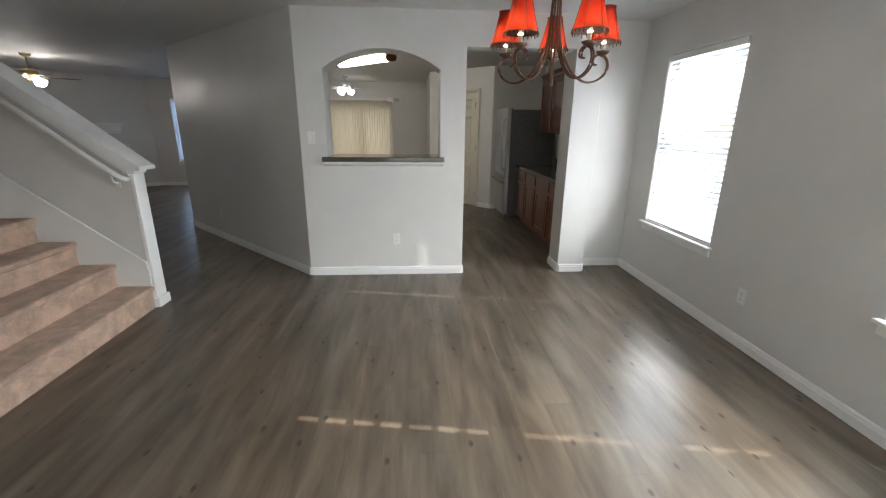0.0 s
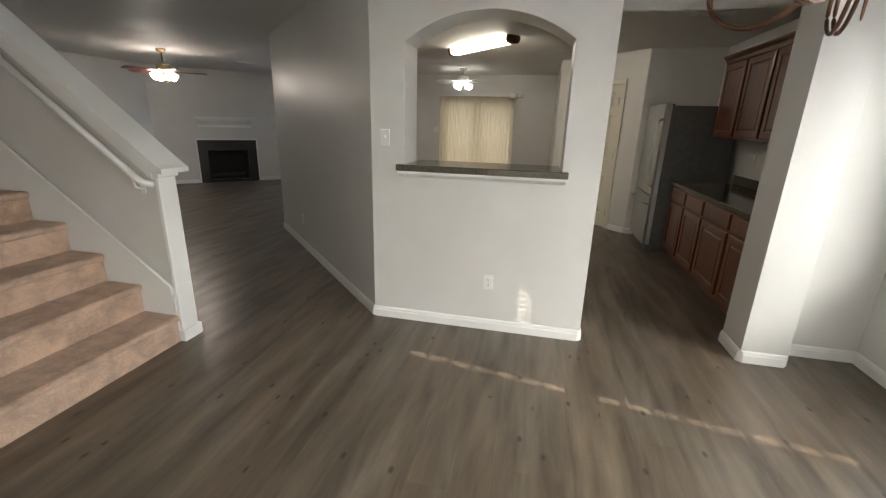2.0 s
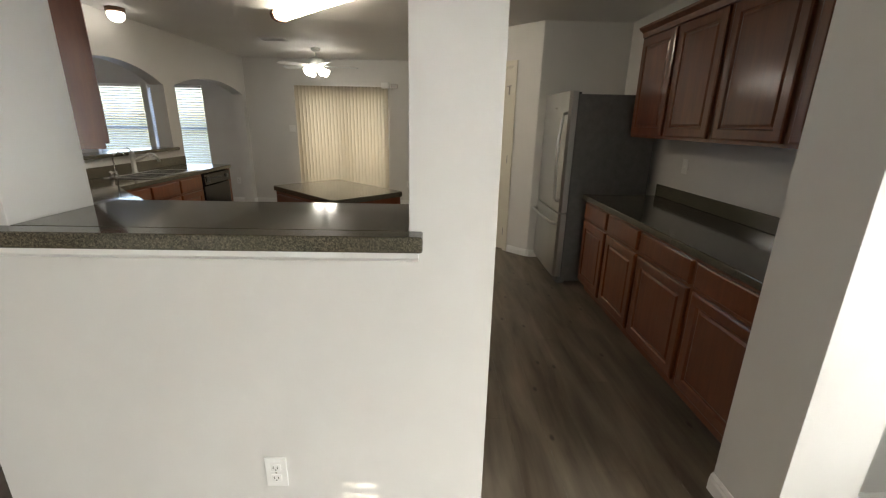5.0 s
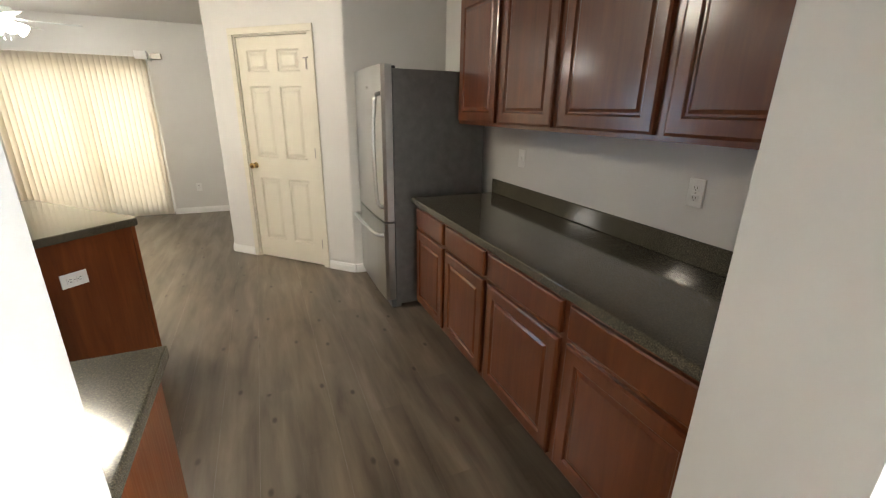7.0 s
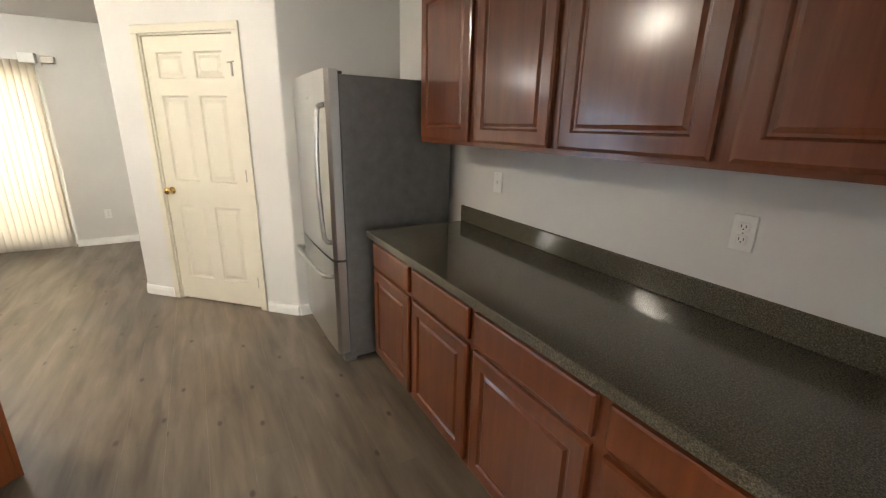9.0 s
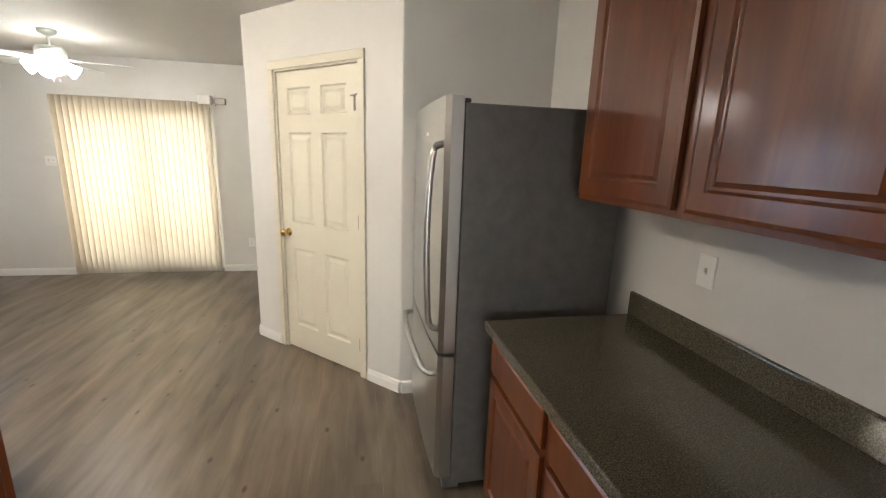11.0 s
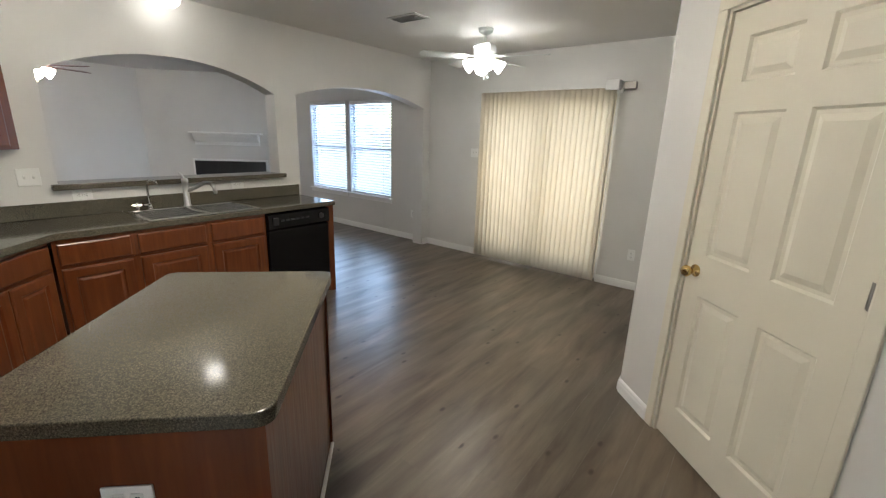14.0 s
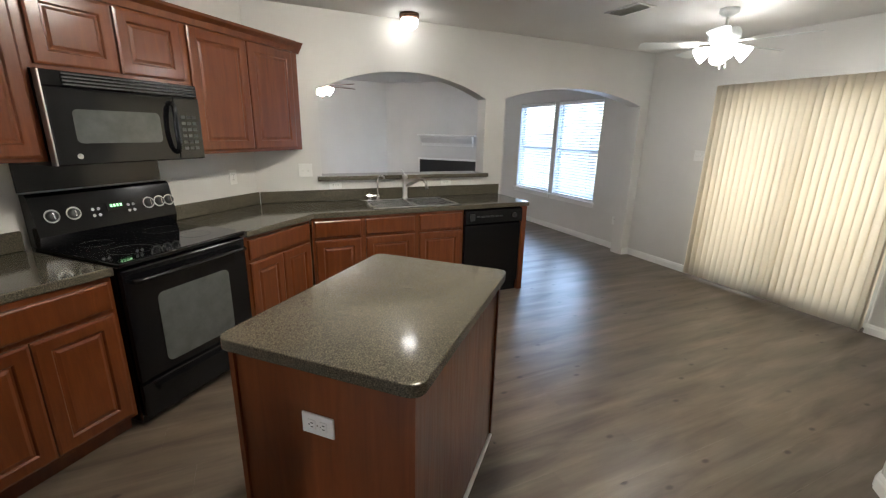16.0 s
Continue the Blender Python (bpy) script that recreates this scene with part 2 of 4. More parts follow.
def join(a, b):
    me = bpy.data.meshes.new("tmp")
    b.to_mesh(me)
    b.free()
    a.from_mesh(me)
    bpy.data.meshes.remove(me)
    return a


def turned(profile, n=20, bm=None, at=(0, 0, 0)):
    """A solid of revolution about z from (radius, height) pairs."""
    b = bmesh.new()
    rings = []
    for r, z in profile:
        rings.append([b.verts.new((r * math.cos(2 * math.pi * i / n), r * math.sin(2 * math.pi * i / n), z)) for i in range(n)])
    for p, q in zip(rings, rings[1:]):
        for i in range(n):
            b.faces.new((p[i], p[(i + 1) % n], q[(i + 1) % n], q[i]))
    for ring in (rings[0], rings[-1]):
        b.faces.new(ring)
    bmesh.ops.translate(b, vec=at, verts=b.verts)
    return b if bm is None else join(bm, b)


def tube(path, r, n=8, bm=None):
    """A round bar along a path."""
    b = bmesh.new()
    pts = [Vector(p) for p in path]
    rings = []
    for i, p in enumerate(pts):
        d = (pts[min(i + 1, len(pts) - 1)] - pts[max(i - 1, 0)]).normalized()
        up = Vector((0, 0, 1)) if abs(d.z) < 0.9 else Vector((1, 0, 0))
        u = d.cross(up).normalized()
        w = d.cross(u)
        rings.append([b.verts.new(p + r * (math.cos(2 * math.pi * k / n) * u + math.sin(2 * math.pi * k / n) * w)) for k in range(n)])
    for p, q in zip(rings, rings[1:]):
        for i in range(n):
            b.faces.new((p[i], p[(i + 1) % n], q[(i + 1) % n], q[i]))
    b.faces.new(rings[0])
    b.faces.new(rings[-1])
    return b if bm is None else join(bm, b)


def curved(pts, k=4):
    """A smooth path through the given points."""
    p = [Vector(q) for q in pts]
    p = [2 * p[0] - p[1]] + p + [2 * p[-1] - p[-2]]
    out = []
    for a, b, c, d in zip(p, p[1:], p[2:], p[3:]):
        for i in range(k):
            t = i / k
            out.append(0.5 * (2 * b + (c - a) * t + (2 * a - 5 * b + 4 * c - d) * t * t + (3 * b - a - 3 * c + d) * t ** 3))
    return out + [p[-2]]


def prism(outline, axis, a, b_):
    """A flat outline drawn out along an axis ('x', 'y' or 'z') from a to b_."""
    b = bmesh.new()

    def at(p, w):
        return {"x": (w, p[0], p[1]), "y": (p[0], w, p[1]), "z": (p[0], p[1], w)}[axis]
    lo, hi = [b.verts.new(at(p, a)) for p in outline], [b.verts.new(at(p, b_)) for p in outline]
    b.faces.new(lo)
    b.faces.new(hi)
    n = len(outline)
    for i in range(n):
        b.faces.new((lo[i], lo[(i + 1) % n], hi[(i + 1) % n], hi[i]))
    return b


def rounded(x0, x1, y0, y1, r, n=5):
    pts = []
    for cx, cy, a in ((x1 - r, y1 - r, 0), (x0 + r, y1 - r, 90), (x0 + r, y0 + r, 180), (x1 - r, y0 + r, 270)):
        pts += [(cx + r * math.cos(radians(a + 90 * k / n)), cy + r * math.sin(radians(a + 90 * k / n))) for k in range(n + 1)]
    return pts


def raised(x0, x1, z0, z1, yf, t, rail=0.055):
    """A cabinet front: chamfered slab, groove and raised field; its face looks to -y at yf."""
    b = box(x0, x1, yf + 0.004, yf + t, z0, z1)
    b.faces.ensure_lookup_table()
    face = min(b.faces, key=lambda q: q.calc_center_median().y)
    face.normal_update()
    steps = [(0.011, 0.004), (rail - 0.008, 0.0), (0.004, -0.003), (0.004, -0.006), (0.008, 0.0), (0.013, 0.006)] if rail else [(0.008, 0.004)]
    for th, depth in steps:
        bmesh.ops.inset_region(b, faces=[face], thickness=th, depth=depth, use_even_offset=True)
    return b


def wall(name, p0, p1, t, openings=(), mat=None, h=None, z0=0.0, label="", bull=0.016):
    """A wall whose seen face runs from p0 to p1, its thickness to the left of that way.
    openings: (s0, s1, bottom, spring, top); top above spring makes an arch."""
    hh = h or H
    length = (Vector(p1) - Vector(p0)).length
    levels = sorted({z0, hh} | {v for o in openings for v in o[2:5]})
    cuts = {0.0, length}
    for o in openings:
        k = 18 if o[4] > o[3] else 1
        cuts |= {o[0] + (o[1] - o[0]) * i / k for i in range(k + 1)}
    cuts = sorted(cuts)

    def arch(o, s):
        c, half, rise = (o[0] + o[1]) / 2, (o[1] - o[0]) / 2, o[4] - o[3]
        if rise <= 0:
            return o[3]
        rad = (half * half + rise * rise) / (2 * rise)
        return o[4] - rad + math.sqrt(max(0, rad * rad - (s - c) ** 2))
    b = bmesh.new()

    def cell(sa, sb, za0, za1, zb0, zb1):
        v = [b.verts.new(c) for c in ((sa, 0, za0), (sb, 0, zb0), (sb, 0, zb1), (sa, 0, za1), (sa, t, za0), (sb, t, zb0), (sb, t, zb1), (sa, t, za1))]
        for q in ((0, 1, 2, 3), (4, 5, 6, 7), (0, 1, 5, 4), (1, 2, 6, 5), (2, 3, 7, 6), (3, 0, 4, 7)):
            b.faces.new([v[i] for i in q])
    for sa, sb in zip(cuts, cuts[1:]):
        mid = (sa + sb) / 2
        hole = next((o for o in openings if o[0] < mid < o[1]), None)
        for za, zb in zip(levels, levels[1:]):
            zm = (za + zb) / 2
            if hole and hole[2] < zm < hole[3]:
                continue
            if hole and hole[4] > hole[3] and hole[3] < zm < hole[4]:
                top = hole[4]
                if abs(zb - top) > 1e-6:
                    continue
                cell(sa, sb, arch(hole, sa), zb, arch(hole, sb), zb)
                continue
            cell(sa, sb, za, zb, za, zb)
    bmesh.ops.remove_doubles(b, verts=b.verts, dist=1e-5)
    b.verts.index_update()
    seen = {}
    for fc in b.faces:
        seen.setdefault(tuple(sorted(v.index for v in fc.verts)), []).append(fc)
    bmesh.ops.delete(b, geom=[fc for g in seen.values() if len(g) > 1 for fc in g], context="FACES")
    bmesh.ops.recalc_face_normals(b, faces=b.faces)
    if bull:
        sharp = [e for e in b.edges if len(e.link_faces) == 2 and e.calc_face_angle() > 1.0 and not all(v.co.z > hh - 1e-4 or v.co.z < z0 + 1e-4 for v in e.verts)]
        if sharp:
            bmesh.ops.bevel(b, geom=sharp, offset=bull, segments=3, affect="EDGES", profile=0.5, clamp_overlap=True)
    ob = part(name, b, mat or WALL)
    d = (Vector(p1) - Vector(p0)).normalized()
    ob.matrix_world = pose(p0[0], p0[1], 0, 0, 0, math.degrees(math.atan2(d.y, d.x)))
    return tagged(ob, label or "grey painted plaster wall with rounded corners", "wall", kind="structure")


BASE_PROFILE = [(0, 0), (-0.016, 0), (-0.016, 0.055), (-0.012, 0.066), (-0.012, 0.074), (-0.005, 0.085), (0, 0.085)]


def baseboard(p0, p1, cut0=0.0, cut1=0.0):
    """White moulded skirting on a face from p0 to p1 with the wall on its left; cut: mitre at each end."""
    d = Vector(p1) - Vector(p0)
    b = prism(BASE_PROFILE, "x", 0, d.length)
    for v in b.verts:
        if v.co.x < 1e-6:
            v.co.x += cut0 * v.co.y
        else:
            v.co.x -= cut1 * v.co.y
    ob = part("baseboard", b, TRIM)
    ob.matrix_world = pose(p0[0], p0[1], 0.0, 0, 0, math.degrees(math.atan2(d.y, d.x)))
    return tagged(ob, "white moulded wooden baseboard along the wall", "baseboard", kind="structure")


# ---------------------------------------------------------------- the shell
ceiling = part("ceiling", box(-8.5, 2.6, -1.24, 11.3, H, H + 0.12), CEIL)
tagged(ceiling, "off-white textured plaster ceiling with soft sheen", "ceiling", kind="structure")
ground = part("ground", box(-300, 300, -300, 300, -0.40, -0.16), EARTH)
tagged(ground, "dry lawn ground outside the house", "ground", kind="structure")

wall("wall_pass_through", (-1.09, 4.22), (1.83, 4.22), 0.30, [(0.25, 1.345, 1.16, 2.02, 2.20), (1.59, 2.64, 0.0, 2.23, 2.23)])
wall("wall_nook", (1.83, 4.42), (2.34, 4.42), 0.10, bull=0)
wall("wall_east", (2.34, 8.0), (2.34, -1.75), 0.15, [(4.0, 4.95, 0.62, 2.15, 2.15), (6.28, 7.25, 0.62, 2.15, 2.15)])
wall("wall_range", (-3.40, 6.53), (-1.09, 4.22), 0.17)
wall("wall_sink", (-3.05, 6.40), (-3.05, 11.0), 0.17, [(0.57, 2.26, 1.10, 1.89, 2.09), (2.49, 4.46, 0.0, 1.91, 2.06)])
wall("wall_north", (-8.4, 11.0), (0.5, 11.0), 0.16, [(2.57, 3.52, 0.59, 2.06, 2.06), (3.63, 4.58, 0.59, 2.06, 2.06), (6.25, 7.87, 0.0, 2.06, 2.06)])
wall("wall_breakfast", (0.33, 11.0), (0.33, 8.92), 0.12)
wall("wall_pantry", (0.33, 8.92), (1.43, 7.82), 0.12, [(0.36, 1.20, 0.0, 2.125, 2.125)])
wall("wall_alcove", (1.43, 7.82), (2.34, 7.82), 0.12)
wall("wall_pantry_back", (0.45, 9.9), (2.49, 9.9), 0.1, bull=0)
wall("wall_pantry_side", (2.34, 9.9), (2.34, 8.0), 0.15, bull=0)
wall("wall_west", (-8.2, 3.47), (-8.2, 11.0), 0.15, bull=0)
wall("wall_fireplace", (-8.2, 9.15), (-6.35, 11.0), 0.30, [(0.99, 1.87, 0.06, 0.74, 0.74)], bull=0)
wall("wall_south", (2.49, -1.1), (-2.49, -1.1), 0.15, [(0.68, 3.18, 0.62, 2.46, 2.46)], bull=0)
wall("wall_stair_near", (-2.40, 1.88), (-4.3, 1.88), 0.12, bull=0)
wall("wall_entry", (-2.40, -1.6), (-2.40, 1.76), 0.10, bull=0)
wall("wall_stair_end", (-4.3, 1.76), (-4.3, 3.47), 0.12, bull=0)
wall("wall_under_stair", (-3.95, 3.59), (-8.2, 3.59), 0.12, bull=0)

q = 0.41421
baseboard((-1.09, 4.22), (0.50, 4.22), -q, -1.0)
baseboard((0.50, 4.22), (0.50, 4.52), -1.0, 0)
baseboard((1.55, 4.52), (1.55, 4.22), 0, -1.0)
baseboard((1.55, 4.22), (1.83, 4.22), -1.0, -1.0)
baseboard((1.83, 4.22), (1.83, 4.42), -1.0, 1.0)
baseboard((1.83, 4.42), (2.34, 4.42), 1.0, 1.0)
baseboard((2.34, 4.42), (2.34, -1.6), 1.0, 0)
baseboard((-3.40, 6.53), (-1.09, 4.22), 0, -q)
baseboard((-3.05, 8.87), (-3.05, 8.91), 0, -1.0)
baseboard((-3.05, 10.88), (-3.05, 11.0), -1.0, 1.0)
baseboard((-3.22, 10.88), (-3.05, 10.88), 0, -1.0)
baseboard((-3.05, 11.0), (-2.15, 11.0), 1.0, 0)
baseboard((-0.53, 11.0), (0.33, 11.0), 0, 1.0)
baseboard((0.33, 11.0), (0.33, 8.92), 1.0, -q)
baseboard((0.33, 8.92), (0.54, 8.71), -q, 0)
baseboard((1.225, 8.025), (1.43, 7.82), 0, -q)
baseboard((1.43, 7.82), (1.55, 7.82), -q, 0)
baseboard((-8.2, 3.59), (-8.2, 9.15), 0, q)
baseboard((-8.2, 9.15), (-7.645, 9.705), q, 0)
baseboard((-6.725, 10.625), (-6.35, 11.0), 0, q)
baseboard((-6.35, 11.0), (-3.22, 11.0), q, 0)


# ---------------------------------------------------------------- windows, blinds and daylight
def window(name, m, w, z0, z1, depth, lamp_watts, color):
    """A single-hung window set in an opening; local x to the right, y outward, x centred."""
    win = thing(name, m, "white framed single-hung window with raised sill", "window", kind="structure")
    hw = w / 2
    fr = box(-hw, -hw + 0.045, depth - 0.07, depth - 0.02, z0, z1)
    box(hw - 0.045, hw, depth - 0.07, depth - 0.02, z0, z1, bm=fr)
    box(-hw + 0.045, hw - 0.045, depth - 0.07, depth - 0.02, z1 - 0.045, z1, bm=fr)
    box(-hw + 0.045, hw - 0.045, depth - 0.07, depth - 0.02, z0, z0 + 0.05, bm=fr)
    part("window_frame", fr, TRIM, win)
    zm = (z0 + z1) / 2
    part("meeting_rail", box(-hw + 0.045, hw - 0.045, depth - 0.085, depth - 0.03, zm - 0.025, zm + 0.025, 0.004), TRIM, win)
    for a, b_ in ((z0 + 0.05, zm - 0.025), (zm + 0.025, z1 - 0.045)):
        pane = part("pane", box(-hw + 0.045, hw - 0.045, depth - 0.018, depth - 0.014, a, b_), GLASS, win)
        pane.visible_shadow = False
    sill = box(-hw - 0.05, hw + 0.05, -0.045, 0.0, z0 - 0.028, z0 - 0.003, 0.006, 2)
    box(-hw + 0.002, hw - 0.002, 0.0, depth - 0.07, z0 - 0.002, z0 + 0.006, bm=sill)
    box(-hw - 0.035, hw + 0.035, -0.018, -0.002, z0 - 0.085, z0 - 0.028, 0.004, bm=sill)
    part("window_sill", sill, TRIM, win)
    window_light("daylight", m @ pose(0, depth - 0.022, zm, -90, 0, 0), w - 0.1, z1 - z0 - 0.1, lamp_watts, color)
    return win


def blind(m, w, z0, z1, y, tilt, label):
    """A horizontal slatted blind: head rail, slats, bottom rail, cords."""
    bl = thing("window_blind", m, label, "blind", "white window blinds")
    part("head_rail", box(-w / 2, w / 2, y - 0.03, y + 0.025, z1 - 0.05, z1 - 0.002, 0.004), TRIM, bl)
    n = int((z1 - z0 - 0.09) / 0.043)
    prof = [(-0.025, 0.0), (-0.012, 0.0022), (0.012, 0.0022), (0.025, 0.0), (0.025, 0.0024), (0.012, 0.0046), (-0.012, 0.0046), (-0.025, 0.0024)]
    first = None
    for i in range(n):
        mm = pose(0, y, z1 - 0.075 - i * 0.043, tilt, 0, 0)
        if first is None:
            first = part("slat", prism(prof, "x", -w / 2 + 0.004, w / 2 - 0.004), SLATMAT, bl)
            first.matrix_basis = mm
        else:
            again("slat", first, bl, mm)
    part("bottom_rail", box(-w / 2 + 0.004, w / 2 - 0.004, y - 0.025, y + 0.025, z0 + 0.008, z0 + 0.028, 0.003), TRIM, bl)
    for dx in (-w * 0.33, w * 0.33):
        part("lift_cord", tube([(dx, y - 0.027, z1 - 0.05), (dx, y - 0.027, z0 + 0.03)], 0.0015, 5), TRIM, bl)
    part("tilt_wand", tube([(-w / 2 + 0.1, y - 0.035, z1 - 0.06), (-w / 2 + 0.1, y - 0.04, z1 - 0.75)], 0.004, 6), PLASTIC, bl)
    return bl


DAY = (0.93, 0.97, 1.0)
for i, yc in enumerate((3.525, 1.235)):
    m = pose(2.34, yc, 0, 0, 0, -90)
    window(f"window_{i + 1}", m, 0.95 if i == 0 else 0.97, 0.62, 2.15, 0.15, 13 if i == 0 else 46, DAY)
    blind(m, 0.93, 0.62, 2.15, 0.035, 38, "white slatted blind glowing with daylight in dining window")
for i, xc in enumerate((-5.355, -4.295)):
    m = pose(xc, 11.0, 0, 0, 0, 0)
    window(f"window_{i + 3}", m, 0.95, 0.59, 2.06, 0.16, 3.0, (0.46, 0.66, 1.0))
    blind(m, 0.93, 0.59, 2.06, 0.035, 26, "white slatted blind half open in living room window")

# the wide unseen front window behind the walker; its blind's gaps and skew shape the sunlight
m = pose(0.56, -1.1, 0, 0, 0, 180)
fw = thing("window_front", m, "wide white framed front window, out of view", "window", kind="structure")
fr = box(-1.25, -1.2, 0.08, 0.13, 0.62, 2.46)
box(1.2, 1.25, 0.08, 0.13, 0.62, 2.30, bm=fr)
box(-1.2, 1.2, 0.08, 0.13, 2.44, 2.46, bm=fr)
box(-1.2, 1.2, 0.08, 0.13, 0.62, 0.67, bm=fr)
box(0.055, 0.165, 0.08, 0.13, 0.67, 2.44, bm=fr)
part("window_frame", fr, TRIM, fw)
fb = thing("window_blind", m, "unseen closed white blind, its gaps cut to shape sun dashes", "blind", "white window blinds")
SKEW = 0.064


def askew(x0, x1, za, zb):
    return prism([(x0, za + x0 * SKEW), (x1, za + x1 * SKEW), (x1, zb + x1 * SKEW), (x0, zb + x0 * SKEW)], "y", 0.03, 0.035)


for a, b_ in ((0.72, 1.1005), (1.1125, 1.7875), (1.7985, 2.08)):
    n = max(1, round((b_ - a) / 0.05))
    for k in range(n):
        part("slat", askew(-1.2495, 1.2495, a + (b_ - a) * k / n, a + (b_ - a) * (k + 1) / n), SLATMAT, fb)
for x0, x1 in ((-1.2495, 0.42), (0.53, 1.2495)):
    part("slat", askew(x0, x1, 2.08, 2.56), SLATMAT, fb)
# short column of slits, added to throw the striped sun patch on the pass-through wall
for k in range(7):
    part("slat", askew(0.42, 0.53, 2.08 + k * 0.045, 2.1208 + k * 0.045), SLATMAT, fb)
part("slat", askew(0.42, 0.53, 2.395, 2.56), SLATMAT, fb)
part("bottom_rail", askew(-1.2495, 1.2495, 0.60, 0.72), SLATMAT, fb)
# wide blocks added across both gaps to break the sun lines into dashes
for zz in (1.1065, 1.793):
    for k in range(17):
        x = -1.20 + k * 0.15
        part("ladder_cord", box(x, x + 0.04, 0.028, 0.038, zz + x * SKEW - 0.009, zz + x * SKEW + 0.009), PLASTIC, fb)
# added lamp inside the room, in front of the closed blind, for its daylight
window_light("daylight", pose(0.56, -1.0, 1.45, 90, 0, 0), 2.3, 1.5, 4, DAY)


# ---------------------------------------------------------------- patio door and vertical blind
m = pose(-1.34, 11.0, 0, 0, 0, 0)
pd = thing("patio_door", m, "white framed sliding glass patio door", "door", kind="structure")
for x0, x1, y in ((-0.81, 0.03, 0.09), (-0.03, 0.81, 0.05)):
    fr = box(x0, x0 + 0.06, y, y + 0.035, 0.02, 2.05)
    box(x1 - 0.06, x1, y, y + 0.035, 0.02, 2.05, bm=fr)
    box(x0 + 0.06, x1 - 0.06, y, y + 0.035, 1.98, 2.05, bm=fr)
    box(x0 + 0.06, x1 - 0.06, y, y + 0.035, 0.02, 0.12, bm=fr)
    part("door_frame", fr, TRIM, pd)
part("threshold", box(-0.81, 0.81, 0.0, 0.15, 0.0, 0.018), HINGE, pd)
window_light("daylight", m @ pose(0, 0.148, 1.04, -90, 0, 0), 1.55, 1.95, 2.6, (1.0, 0.97, 0.93))
vb = thing("vertical_blind", m, "cream fabric vertical blind drawn closed over patio door", "blind")
vr = box(-0.86, 0.86, -0.028, -0.003, 2.035, 2.078, 0.004)
part("head_rail", vr, TRIM, vb)
va = box(0.70, 0.83, -0.115, -0.1, 2.06, 2.16, 0.003)
box(0.815, 0.83, -0.10, -0.002, 2.06, 2.16, 0.002, bm=va)
part("valance", va, TRIM, vb, "short white end piece of valance")
box_ = part("valance_bracket", box(0.86, 0.98, -0.06, -0.002, 2.07, 2.14, 0.004), HINGE, vb)
n = 27
arc = []
for k in range(7):
    u = -0.0445 + 0.089 * k / 6
    arc.append((u, -0.026 * (1 - (u / 0.0445) ** 2)))
outline = arc + [(u, v + 0.0016) for u, v in reversed(arc)]
first = None
for i in range(n):
    x = -0.80 + 1.565 * i / (n - 1)
    mm = pose(x, -0.055, 0, 0, 0, -22 + 4 * math.sin(i * 2.1))
    if first is None:
        first = part("vane", prism(outline, "z", 0.025, 2.085), VANEMAT, vb)
        smooth(first)
        first.matrix_basis = mm
    else:
        again("vane", first, vb, mm)
again("vane", first, vb, pose(0.80, -0.05, 0, 0, 0, -80))


# ---------------------------------------------------------------- stairs
RISE, RUN, X0 = 0.197, 0.268, -2.23
stair = thing("staircase", pose(X0, 3.47, 0), "carpeted staircase rising beside a grey knee wall", "stairs", kind="structure")
for i in range(9):
    z = RISE * i
    nose = [(-RUN * i - 0.002, 0.0), (-RUN * i, z + RISE - 0.05), (-RUN * i + 0.018, z + RISE - 0.035), (-RUN * i + 0.022, z + RISE - 0.012), (-RUN * i + 0.008, z + RISE),
            (-RUN * (i + 1) - 0.003, z + RISE), (-RUN * (i + 1) - 0.003, 0.0)]
    b = prism(nose, "y", -1.585, -0.018)
    part("carpeted_step", b, CARPET, stair)
part("skirt_board", prism([(0.0, 0.0), (0.0, 0.36), (-0.012, 0.385), (-1.75, 0.385 + 1.75 * 0.765), (-1.75, 0.0)], "y", -0.016, 0.0), TRIM, stair, "white painted skirt board beside the steps")
part("skirt_cap", prism([(0.004, 0.355), (-0.01, 0.385), (-1.75, 0.385 + 1.74 * 0.765), (-1.75, 0.428 + 1.74 * 0.765), (-0.012, 0.425), (0.004, 0.41)], "y", -0.034, -0.016), TRIM, stair)
knee = part("wall_stair_knee", prism([(-2.235, 0.0), (-2.235, 1.16), (-3.95, 1.16 + 1.715 * 0.79), (-3.95, 0.0)], "y", 3.4705, 3.59), WALL)
tagged(knee, "grey painted sloping knee wall of the staircase", "wall", kind="structure")
newel = thing("newel_end", pose(-2.235, 3.53, 0), "white boxed newel end of the stair knee wall", "newel", kind="structure")
part("end_board", box(0.0, 0.03, -0.068, 0.068, 0.0, 1.165, 0.004), TRIM, newel)
part("newel_base", box(-0.01, 0.05, -0.08, 0.08, 0.0, 0.085, 0.008, 2), TRIM, newel)
part("neck_moulding", box(-0.05, 0.048, -0.078, 0.078, 1.135, 1.165, 0.008, 2), TRIM, newel)
cap = thing("stair_cap_rail", pose(-2.235, 3.53, 0), "white sloping cap rail on the knee wall", "handrail", kind="structure")
part("cap", prism([(0.105, 1.165), (0.105, 1.195), (0.07, 1.215), (-1.715, 1.215 + 1.785 * 0.79), (-1.715, 1.165 + 1.75 * 0.79), (0.0, 1.165)], "y", -0.105, 0.105), TRIM, cap)
part("cap_moulding", prism([(0.0, 1.125), (0.0, 1.165), (-1.715, 1.165 + 1.715 * 0.79), (-1.715, 1.125 + 1.715 * 0.79)], "y", -0.082, 0.082), TRIM, cap)
rail = thing("stair_handrail", pose(-2.235, 3.47, 0.06), "white round handrail on brackets along stair wall", "handrail")
